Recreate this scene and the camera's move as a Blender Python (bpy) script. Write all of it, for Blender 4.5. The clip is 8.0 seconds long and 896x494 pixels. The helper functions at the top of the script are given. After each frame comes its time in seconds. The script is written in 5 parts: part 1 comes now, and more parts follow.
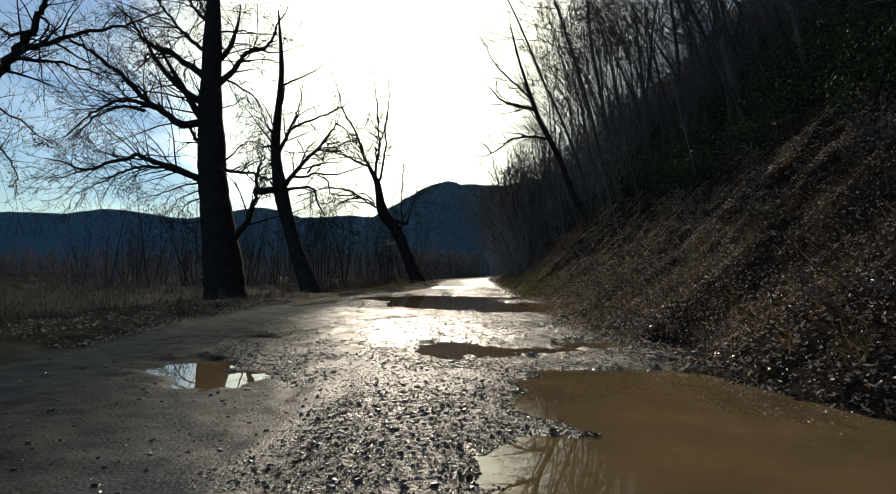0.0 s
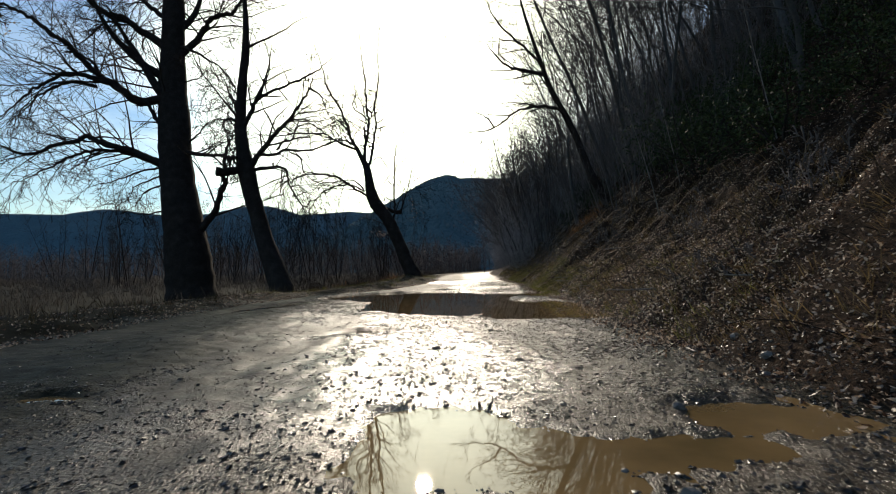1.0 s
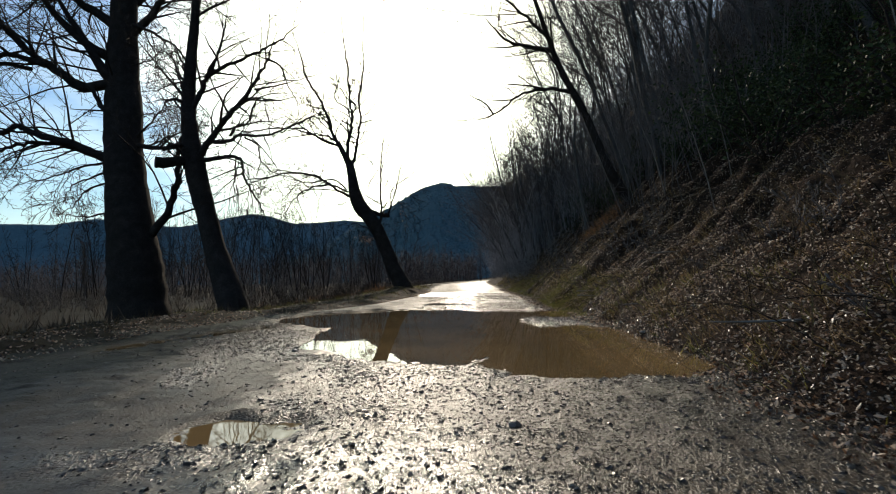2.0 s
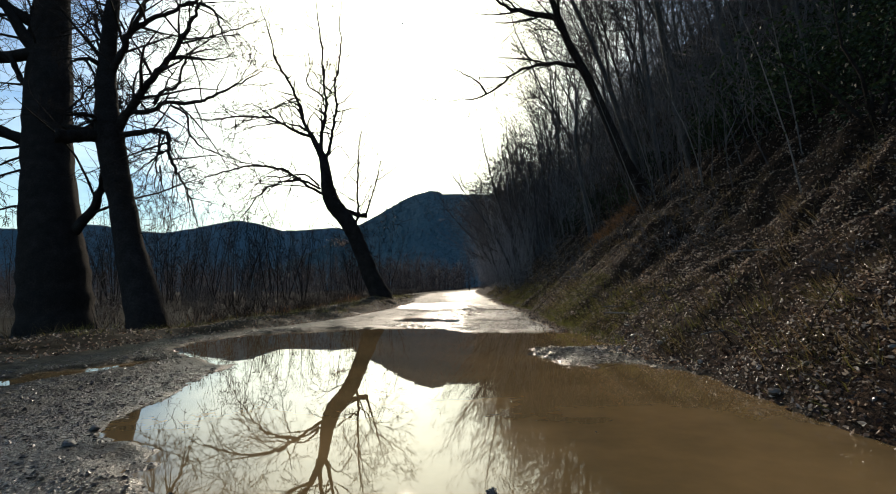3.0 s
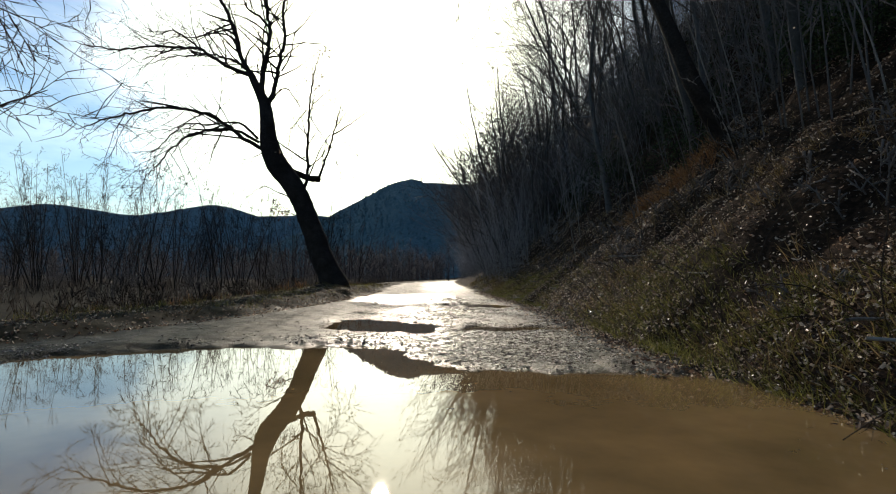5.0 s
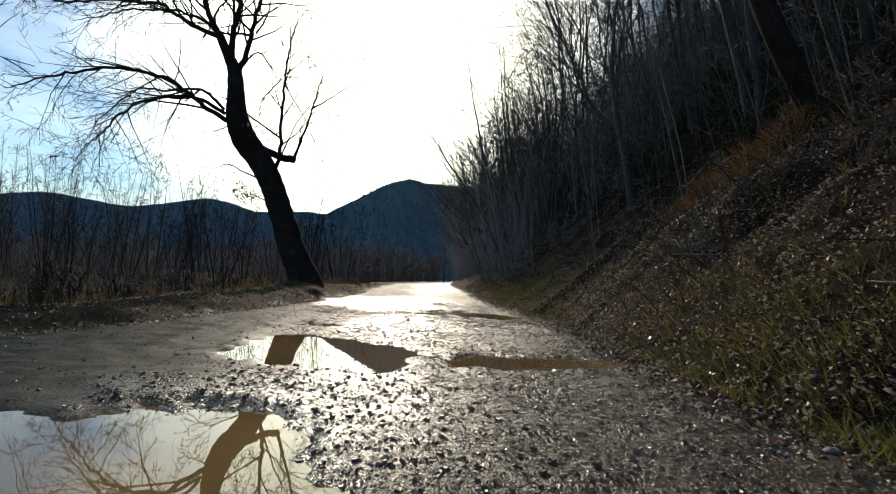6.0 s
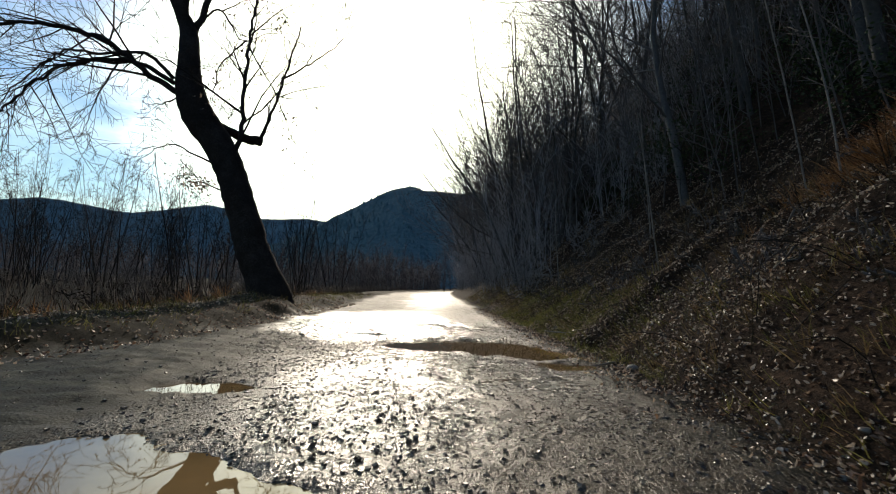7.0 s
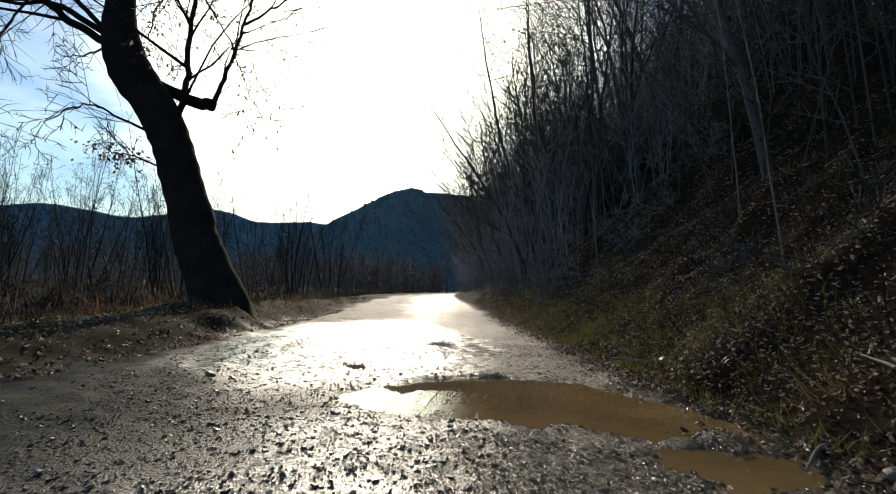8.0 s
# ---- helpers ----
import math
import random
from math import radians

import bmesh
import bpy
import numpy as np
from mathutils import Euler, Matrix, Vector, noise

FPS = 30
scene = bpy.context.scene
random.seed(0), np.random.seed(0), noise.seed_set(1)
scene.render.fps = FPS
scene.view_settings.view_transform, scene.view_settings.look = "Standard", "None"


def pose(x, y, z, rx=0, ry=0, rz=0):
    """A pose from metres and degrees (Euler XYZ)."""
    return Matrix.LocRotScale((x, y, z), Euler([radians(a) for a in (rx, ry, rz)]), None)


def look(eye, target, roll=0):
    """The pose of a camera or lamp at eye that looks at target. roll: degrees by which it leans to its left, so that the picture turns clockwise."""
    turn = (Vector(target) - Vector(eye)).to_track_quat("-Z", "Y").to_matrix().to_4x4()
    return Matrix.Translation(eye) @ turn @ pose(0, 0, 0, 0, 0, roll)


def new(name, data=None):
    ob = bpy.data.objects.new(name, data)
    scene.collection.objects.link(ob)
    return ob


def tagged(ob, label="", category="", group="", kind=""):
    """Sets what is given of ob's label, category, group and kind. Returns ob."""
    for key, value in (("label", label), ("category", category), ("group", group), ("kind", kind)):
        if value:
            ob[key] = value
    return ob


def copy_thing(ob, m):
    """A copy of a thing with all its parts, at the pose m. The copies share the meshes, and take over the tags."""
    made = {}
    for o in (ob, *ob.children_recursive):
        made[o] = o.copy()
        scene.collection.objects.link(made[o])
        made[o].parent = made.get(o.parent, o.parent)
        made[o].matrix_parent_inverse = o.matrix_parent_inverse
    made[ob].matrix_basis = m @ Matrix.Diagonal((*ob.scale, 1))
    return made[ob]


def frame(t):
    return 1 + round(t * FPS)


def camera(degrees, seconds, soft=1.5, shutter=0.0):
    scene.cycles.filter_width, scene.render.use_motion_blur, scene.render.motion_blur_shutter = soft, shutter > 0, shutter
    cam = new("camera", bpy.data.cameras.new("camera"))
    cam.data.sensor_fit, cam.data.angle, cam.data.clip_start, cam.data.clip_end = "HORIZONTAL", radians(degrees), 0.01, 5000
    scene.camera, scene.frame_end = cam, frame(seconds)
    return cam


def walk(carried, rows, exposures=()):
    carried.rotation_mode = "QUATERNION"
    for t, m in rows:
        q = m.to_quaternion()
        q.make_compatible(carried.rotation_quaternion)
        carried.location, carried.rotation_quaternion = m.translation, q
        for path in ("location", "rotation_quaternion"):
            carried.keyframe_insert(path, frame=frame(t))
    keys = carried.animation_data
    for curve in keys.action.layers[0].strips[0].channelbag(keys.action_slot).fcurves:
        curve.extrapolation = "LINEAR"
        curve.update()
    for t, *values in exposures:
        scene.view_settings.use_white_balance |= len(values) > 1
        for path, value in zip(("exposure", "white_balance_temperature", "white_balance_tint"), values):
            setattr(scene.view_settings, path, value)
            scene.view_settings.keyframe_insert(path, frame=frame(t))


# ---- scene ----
cam = camera(78.8, 8.0, 1.0, 0.1)
PATH = [
    (0, (-0.037, -0.626, 0.892), (-0.025, 1.371, 0.993), -0.0),
    (0.5, (-0.013, 1.196, 0.826), (0.002, 3.195, 0.907), -0.6),
    (1, (0.065, 3.414, 0.818), (0.077, 5.412, 0.9), -1.0),
    (1.5, (0.136, 5.375, 0.891), (0.152, 7.373, 0.987), -1.3),
    (3, (0.468, 10.953, 0.893), (0.538, 12.946, 1.038), -0.8),
    (3.5, (0.549, 12.567, 0.907), (0.643, 14.559, 1.064), -0.7),
    (4, (0.606, 14.196, 0.826), (0.724, 16.188, 0.968), -0.3),
    (4.5, (0.685, 15.804, 0.773), (0.82, 17.796, 0.882), -0.2),
    (6, (1.193, 20.349, 0.725), (1.349, 22.339, 0.844), 2.4),
    (6.5, (1.312, 22.194, 0.773), (1.468, 24.184, 0.899), 2.8),
    (7, (1.415, 24.091, 0.824), (1.568, 26.08, 0.973), 2.7),
    (7.5, (1.514, 25.741, 0.832), (1.661, 27.729, 0.997), 2.5),
    (8, (1.585, 27.465, 0.839), (1.73, 29.454, 0.995), 2.2),
]
walk(cam, [(t, look(eye, target, roll)) for t, eye, target, roll in PATH], [(0, -0.1, 6750, 14), (1.5, 0.2, 6750, 14), (4.5, 0.24, 6750, 14), (8, 0.24, 6750, 14)])

# ---- light: a low sun behind thin cloud, straight down the road ----
SUN = Vector((-0.042, 0.932, 0.362)).normalized()
SUN_UP, SUN_TURN = math.asin(SUN.z), math.atan2(SUN.x, SUN.y)


def node(tree, kind, **values):
    n = tree.nodes.new(kind)
    for key, value in values.items():
        n.inputs[key.replace("_", " ")].default_value = value
    return n


def make_world():
    world = bpy.data.worlds.new("sky")
    scene.world = world
    world.use_nodes = True
    t = world.node_tree
    t.nodes.clear()
    out, back = t.nodes.new("ShaderNodeOutputWorld"), t.nodes.new("ShaderNodeBackground")
    sky = t.nodes.new("ShaderNodeTexSky")
    sky.sky_type, sky.sun_disc = "NISHITA", False
    sky.sun_elevation, sky.sun_rotation = SUN_UP, SUN_TURN
    sky.dust_density, sky.air_density, sky.ozone_density = 0.3, 1.3, 4.0
    coord = t.nodes.new("ShaderNodeTexCoord")
    dot = t.nodes.new("ShaderNodeVectorMath")
    dot.operation = "DOT_PRODUCT"
    dot.inputs[1].default_value = SUN
    t.links.new(coord.outputs["Generated"], dot.inputs[0])
    # thin cloud that scatters the sun forwards: a wide and a narrow lobe
    ramp = t.nodes.new("ShaderNodeValToRGB")
    ramp.color_ramp.interpolation = "EASE"
    el = ramp.color_ramp.elements
    el[0].position, el[0].color = 0.45, (0.008, 0.008, 0.008, 1)
    el[1].position, el[1].color = 1.0, (1, 1, 1, 1)
    for at, c in ((0.74, 0.012), (0.88, 0.072), (0.955, 0.48), (0.988, 0.85)):
        el.new(at).color = (c, c, c, 1)
    t.links.new(dot.outputs["Value"], ramp.inputs["Fac"])
    stretch = t.nodes.new("ShaderNodeVectorMath")
    stretch.operation = "MULTIPLY"
    stretch.inputs[1].default_value = (1.0, 1.0, 3.2)
    t.links.new(coord.outputs["Generated"], stretch.inputs[0])
    cloud = node(t, "ShaderNodeTexNoise", Scale=3.4, Detail=6.0, Roughness=0.58)
    t.links.new(stretch.outputs[0], cloud.inputs["Vector"])
    veil = t.nodes.new("ShaderNodeMapRange")
    veil.inputs["From Min"].default_value, veil.inputs["From Max"].default_value = 0.40, 0.62
    veil.inputs["To Min"].default_value, veil.inputs["To Max"].default_value = 0.12, 1.3
    t.links.new(cloud.outputs["Fac"], veil.inputs["Value"])
    away = t.nodes.new("ShaderNodeMapRange")
    for key, v in (("From Min", 0.05), ("From Max", 0.5), ("To Min", 1.0), ("To Max", 0.0)):
        away.inputs[key].default_value = v
    t.links.new(ramp.outputs["Color"], away.inputs["Value"])
    patchy = t.nodes.new("ShaderNodeMath")
    patchy.operation = "POWER"
    t.links.new(veil.outputs["Result"], patchy.inputs[0])
    t.links.new(away.outputs["Result"], patchy.inputs[1])
    mul = t.nodes.new("ShaderNodeMath")
    mul.operation = "MULTIPLY"
    t.links.new(ramp.outputs["Color"], mul.inputs[0])
    t.links.new(patchy.outputs[0], mul.inputs[1])
    glow = t.nodes.new("ShaderNodeVectorMath")
    glow.operation = "SCALE"
    glow.inputs[0].default_value = GLOW
    t.links.new(mul.outputs[0], glow.inputs["Scale"])
    dim = t.nodes.new("ShaderNodeVectorMath")
    dim.operation = "MULTIPLY"
    dim.inputs[1].default_value = SKY_STRENGTH
    t.links.new(sky.outputs["Color"], dim.inputs[0])
    add = t.nodes.new("ShaderNodeVectorMath")
    add.operation = "ADD"
    t.links.new(dim.outputs[0], add.inputs[0])
    t.links.new(glow.outputs[0], add.inputs[1])
    t.links.new(add.outputs[0], back.inputs["Color"])
    back.inputs["Strength"].default_value = 1.0
    t.links.new(back.outputs[0], out.inputs["Surface"])


SKY_STRENGTH, GLOW = (0.080, 0.100, 0.112), (3.3, 3.2, 2.05)
make_world()
sun = new("sun", bpy.data.lights.new("sun", "SUN"))
sun.data.energy, sun.data.angle, sun.data.color = 2.3, radians(1.5), (1.0, 0.89, 0.73)
sun.matrix_world = look(Vector((0, 0, 60)) + SUN * 50, (0, 0, 60))


# ---- materials ----
def material(name, colours, rough=(0.5, 0.8), scale=6.0, fine=60.0, bump=0.3, size=0.01, spec=0.5, metal=0.0, island=0.0):
    """A surface with colour that varies at two scales, a rough range and fine relief."""
    m = bpy.data.materials.new(name)
    m.use_nodes = True
    t = m.node_tree
    b = t.nodes["Principled BSDF"]
    coord = t.nodes.new("ShaderNodeTexCoord")
    big = node(t, "ShaderNodeTexNoise", Scale=scale, Detail=5.0, Roughness=0.6)
    small = node(t, "ShaderNodeTexNoise", Scale=fine, Detail=4.0, Roughness=0.65)
    for n in (big, small):
        t.links.new(coord.outputs["Object"], n.inputs["Vector"])
    mix = t.nodes.new("ShaderNodeMath")
    mix.operation = "MULTIPLY_ADD"
    mix.inputs[1].default_value, mix.inputs[2].default_value = 0.5, 0.0
    t.links.new(small.outputs["Fac"], mix.inputs[0])
    half = t.nodes.new("ShaderNodeMath")
    half.operation = "MULTIPLY_ADD"
    half.inputs[1].default_value = 0.5
    t.links.new(big.outputs["Fac"], half.inputs[0])
    t.links.new(mix.outputs[0], half.inputs[2])
    value = half.outputs[0]
    if island:
        geo = t.nodes.new("ShaderNodeNewGeometry")
        own = t.nodes.new("ShaderNodeMath")
        own.operation = "MULTIPLY_ADD"
        own.inputs[1].default_value, own.inputs[2].default_value = island, -island / 2
        t.links.new(geo.outputs["Random Per Island"], own.inputs[0])
        tot = t.nodes.new("ShaderNodeMath")
        t.links.new(value, tot.inputs[0])
        t.links.new(own.outputs[0], tot.inputs[1])
        value = tot.outputs[0]
    ramp = t.nodes.new("ShaderNodeValToRGB")
    el = ramp.color_ramp.elements
    el[0].position, el[1].position = 0.28, 0.72
    el[0].color, el[1].color = (*colours[0], 1), (*colours[-1], 1)
    for i, c in enumerate(colours[1:-1]):
        el.new(0.28 + 0.44 * (i + 1) / (len(colours) - 1)).color = (*c, 1)
    t.links.new(value, ramp.inputs["Fac"])
    t.links.new(ramp.outputs["Color"], b.inputs["Base Color"])
    rr = t.nodes.new("ShaderNodeMapRange")
    rr.inputs["From Min"].default_value, rr.inputs["From Max"].default_value = 0.3, 0.7
    rr.inputs["To Min"].default_value, rr.inputs["To Max"].default_value = rough
    t.links.new(big.outputs["Fac"], rr.inputs["Value"])
    t.links.new(rr.outputs["Result"], b.inputs["Roughness"])
    b.inputs["Specular IOR Level"].default_value = spec
    b.inputs["Metallic"].default_value = metal
    if bump:
        bp = node(t, "ShaderNodeBump", Strength=bump, Distance=size)
        t.links.new(small.outputs["Fac"], bp.inputs["Height"])
        t.links.new(bp.outputs["Normal"], b.inputs["Normal"])
    return m


def thin(m, share):
    """Lets some light through a leaf or blade."""
    t = m.node_tree
    b, out = t.nodes["Principled BSDF"], t.nodes["Material Output"]
    tr, mix = t.nodes.new("ShaderNodeBsdfTranslucent"), t.nodes.new("ShaderNodeMixShader")
    t.links.new(b.inputs["Base Color"].links[0].from_socket, tr.inputs["Color"])
    mix.inputs[0].default_value = share
    t.links.new(b.outputs[0], mix.inputs[1])
    t.links.new(tr.outputs[0], mix.inputs[2])
    t.links.new(mix.outputs[0], out.inputs["Surface"])
    return m


def ground_material():
    """Wet mud on the road, stony in patches, leaf mould on the bank, dull winter grass on the verge: zones by the sheet's own attributes."""
    m = material("wet_ground", [(0.016, 0.011, 0.007), (0.042, 0.031, 0.020), (0.080, 0.061, 0.041), (0.135, 0.107, 0.074)], (0.30, 0.52), 0.9, 60.0, 1.0, 0.004, 0.5)
    t = m.node_tree
    b = t.nodes["Principled BSDF"]
    ramp = next(n for n in t.nodes if n.type == "VALTORGB")
    coord = next(n for n in t.nodes if n.type == "TEX_COORD")
    rr = next(n for n in t.nodes if n.type == "MAP_RANGE")
    grit = next(n for n in t.nodes if n.type == "BUMP")

    def attr(name):
        a = t.nodes.new("ShaderNodeAttribute")
        a.attribute_name = name
        return a.outputs["Fac"]

    def feed(value, socket):
        if hasattr(value, "links"):
            t.links.new(value, socket)
        else:
            socket.default_value = value

    def blend(fac, a, c):
        x = t.nodes.new("ShaderNodeMix")
        x.data_type = "RGBA"
        t.links.new(fac, x.inputs["Factor"])
        t.links.new(a, x.inputs[6])
        t.links.new(c, x.inputs[7])
        return x.outputs[2]

    def lerp(fac, a, c):
        x = t.nodes.new("ShaderNodeMix")
        t.links.new(fac, x.inputs["Factor"])
        feed(a, x.inputs[2])
        feed(c, x.inputs[3])
        return x.outputs[0]

    def spots(scale, low, high, to_low, to_high, detail=4.0):
        n = node(t, "ShaderNodeTexNoise", Scale=scale, Detail=detail, Roughness=0.6)
        t.links.new(coord.outputs["Object"], n.inputs["Vector"])
        r = t.nodes.new("ShaderNodeMapRange")
        for key, v in (("From Min", low), ("From Max", high), ("To Min", to_low), ("To Max", to_high)):
            r.inputs[key].default_value = v
        t.links.new(n.outputs["Fac"], r.inputs["Value"])
        return r.outputs["Result"]

    def zone(scale, colours):
        n = node(t, "ShaderNodeTexNoise", Scale=scale, Detail=8.0, Roughness=0.7)
        t.links.new(coord.outputs["Object"], n.inputs["Vector"])
        r = t.nodes.new("ShaderNodeValToRGB")
        r.color_ramp.elements[0].position, r.color_ramp.elements[1].position = 0.32, 0.68
        r.color_ramp.elements[0].color, r.color_ramp.elements[1].color = (*colours[0], 1), (*colours[-1], 1)
        r.color_ramp.elements.new(0.5).color = (*colours[1], 1)
        t.links.new(n.outputs["Fac"], r.inputs["Fac"])
        return r.outputs["Color"]

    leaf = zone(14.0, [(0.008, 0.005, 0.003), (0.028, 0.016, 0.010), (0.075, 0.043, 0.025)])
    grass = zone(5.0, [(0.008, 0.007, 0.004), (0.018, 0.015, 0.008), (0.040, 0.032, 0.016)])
    olive = zone(3.0, [(0.010, 0.010, 0.006), (0.026, 0.025, 0.015), (0.058, 0.055, 0.033)])
    wet, stony, soaked = attr("wet"), attr("stony"), attr("soaked")
    col = blend(wet, olive, ramp.outputs["Color"])
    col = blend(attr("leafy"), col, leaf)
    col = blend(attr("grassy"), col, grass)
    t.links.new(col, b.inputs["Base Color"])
    dry = t.nodes.new("ShaderNodeMath")
    dry.operation, dry.use_clamp = "ADD", True
    t.links.new(attr("leafy"), dry.inputs[0])
    t.links.new(attr("grassy"), dry.inputs[1])
    # a film of water in the low places, streaky mud between
    mud = lerp(wet, 0.62, lerp(stony, rr.outputs["Result"], spots(22.0, 0.35, 0.65, 0.16, 0.40)))
    film = lerp(soaked, mud, spots(7.0, 0.35, 0.62, 0.10, 0.34))
    t.links.new(lerp(dry.outputs[0], film, 0.9), b.inputs["Roughness"])
    t.links.new(lerp(dry.outputs[0], lerp(soaked, lerp(wet, 0.05, lerp(stony, 0.13, 0.28)), 0.55), 0.04), b.inputs["Specular IOR Level"])
    # clods and stones in the mud over fine grit
    vor = node(t, "ShaderNodeTexVoronoi", Scale=46.0, Randomness=1.0)
    warp = node(t, "ShaderNodeTexNoise", Scale=30.0, Detail=3.0)
    t.links.new(coord.outputs["Object"], warp.inputs["Vector"])
    shift = t.nodes.new("ShaderNodeVectorMath")
    shift.operation = "MULTIPLY_ADD"
    shift.inputs[1].default_value = (0.03, 0.03, 0.03)
    t.links.new(warp.outputs["Color"], shift.inputs[0])
    t.links.new(coord.outputs["Object"], shift.inputs[2])
    t.links.new(shift.outputs[0], vor.inputs["Vector"])
    clod = t.nodes.new("ShaderNodeMath")
    clod.operation = "MULTIPLY_ADD"
    clod.inputs[1].default_value = -0.55
    fine = node(t, "ShaderNodeTexVoronoi", Scale=115.0, Randomness=1.0)
    t.links.new(shift.outputs[0], fine.inputs["Vector"])
    t.links.new(fine.outputs["Distance"], clod.inputs[0])
    coarse = t.nodes.new("ShaderNodeMath")
    coarse.operation = "MULTIPLY"
    coarse.inputs[1].default_value = -0.8
    t.links.new(vor.outputs["Distance"], coarse.inputs[0])
    t.links.new(coarse.outputs[0], clod.inputs[2])
    lumps = node(t, "ShaderNodeBump", Distance=0.016)
    t.links.new(clod.outputs[0], lumps.inputs["Height"])
    t.links.new(lerp(soaked, lerp(stony, 0.34, 0.95), lerp(stony, 0.08, 0.42)), lumps.inputs["Strength"])
    t.links.new(lumps.outputs["Normal"], grit.inputs["Normal"])
    t.links.new(lerp(soaked, lerp(stony, 0.5, 0.9), 0.12), grit.inputs["Strength"])
    return m


def water_material():
    m = bpy.data.materials.new("muddy_water")
    m.use_nodes = True
    t = m.node_tree
    b = t.nodes["Principled BSDF"]
    coord = t.nodes.new("ShaderNodeTexCoord")
    n = node(t, "ShaderNodeTexNoise", Scale=1.1, Detail=5.0, Roughness=0.6)
    t.links.new(coord.outputs["Object"], n.inputs["Vector"])
    r = t.nodes.new("ShaderNodeValToRGB")
    r.color_ramp.elements[0].color, r.color_ramp.elements[1].color = (0.145, 0.096, 0.040, 1), (0.29, 0.178, 0.074, 1)
    r.color_ramp.elements[0].position, r.color_ramp.elements[1].position = 0.3, 0.7
    t.links.new(n.outputs["Fac"], r.inputs["Fac"])
    t.links.new(r.outputs["Color"], b.inputs["Base Color"])
    b.inputs["Roughness"].default_value = 0.015
    b.inputs["IOR"].default_value = 1.333
    b.inputs["Specular IOR Level"].default_value = 0.5
    wave = node(t, "ShaderNodeTexNoise", Scale=2.2, Detail=2.0)
    t.links.new(coord.outputs["Object"], wave.inputs["Vector"])
    bp = node(t, "ShaderNodeBump", Strength=0.05, Distance=0.01)
    t.links.new(wave.outputs["Fac"], bp.inputs["Height"])
    t.links.new(bp.outputs["Normal"], b.inputs["Normal"])
    return m


GROUND = ground_material()
WATER = water_material()
BARK = material("bark", [(0.014, 0.011, 0.010), (0.034, 0.027, 0.023), (0.065, 0.054, 0.047)], (0.85, 1.0), 3.0, 22.0, 1.0, 0.04, 0.06)
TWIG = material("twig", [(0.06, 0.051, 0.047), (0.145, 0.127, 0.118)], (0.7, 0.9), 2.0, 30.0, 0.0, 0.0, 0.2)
GREY_BARK = material("grey_bark", [(0.04, 0.036, 0.033), (0.085, 0.077, 0.07), (0.14, 0.128, 0.118)], (0.8, 0.95), 2.0, 18.0, 0.7, 0.02, 0.25)
DARK_TWIG = material("dark_twig", [(0.018, 0.014, 0.011), (0.045, 0.035, 0.028)], (0.8, 0.95), 2.0, 30.0, 0.0, 0.0, 0.1)
# pale grey twigs: the haze over the far bank is put into the colour
HAZY_SCRUB = material("hazy_scrub_twig", [(0.18, 0.166, 0.166), (0.32, 0.30, 0.30)], (0.75, 0.95), 1.2, 20.0, 0.0, 0.0, 0.2)
FAR_TWIG = material("far_twig", [(0.03, 0.026, 0.025), (0.09, 0.078, 0.076)], (0.8, 0.95), 0.12, 1.2, 0.0, 0.0, 0.1)
WEED = material("dead_weed", [(0.018, 0.014, 0.011), (0.055, 0.044, 0.034)], (0.8, 0.95), 0.35, 6.0, 0.0, 0.0, 0.1)
LEAF = thin(material("dead_leaf", [(0.022, 0.012, 0.008), (0.12, 0.064, 0.036), (0.27, 0.16, 0.096), (0.50, 0.39, 0.29)], (0.28, 0.52), 9.0, 70.0, 0.3, 0.003, 0.45, island=0.85), 0.34)
STONE = material("wet_stone", [(0.024, 0.018, 0.013), (0.065, 0.049, 0.036), (0.14, 0.112, 0.085)], (0.24, 0.5), 8.0, 60.0, 0.3, 0.004, 0.5, island=0.6)
DRY_GRASS = thin(material("dry_grass", [(0.06, 0.04, 0.015), (0.16, 0.11, 0.045), (0.30, 0.20, 0.09)], (0.5, 0.8), 1.5, 20.0, 0.0, 0.0, 0.3, island=0.5), 0.3)
DULL_GRASS = thin(material("dull_grass", [(0.025, 0.018, 0.009), (0.06, 0.045, 0.021), (0.12, 0.09, 0.045)], (0.6, 0.85), 1.5, 20.0, 0.0, 0.0, 0.2, island=0.5), 0.2)
RUST_GRASS = thin(material("rust_grass", [(0.09, 0.042, 0.016), (0.19, 0.092, 0.036), (0.32, 0.17, 0.075)], (0.5, 0.8), 1.5, 20.0, 0.0, 0.0, 0.3, island=0.5), 0.3)
GREEN = thin(material("green_blade", [(0.07, 0.07, 0.014), (0.17, 0.155, 0.032), (0.30, 0.26, 0.07)], (0.4, 0.7), 1.5, 20.0, 0.0, 0.0, 0.3, island=0.5), 0.35)
EVERGREEN = thin(material("evergreen", [(0.010, 0.018, 0.006), (0.028, 0.045, 0.014), (0.06, 0.08, 0.03)], (0.55, 0.8), 2.0, 30.0, 0.0, 0.0, 0.2, island=0.5), 0.15)
# the blue haze of distance is mixed into both hills' base colours
HAZY_FAR_HILL = material("hazy_far_hill", [(0.03, 0.075, 0.10), (0.05, 0.11, 0.14), (0.07, 0.14, 0.17)], (0.9, 1.0), 0.02, 0.25, 0.6, 3.0, 0.1)
HAZY_NEAR_HILL = material("hazy_near_hill", [(0.035, 0.085, 0.10), (0.062, 0.125, 0.145), (0.085, 0.15, 0.165)], (0.9, 1.0), 0.03, 0.35, 0.9, 3.0, 0.1)

# ---- the lie of the land ----
GRIDS = np.random.default_rng(11).random((64, 64))


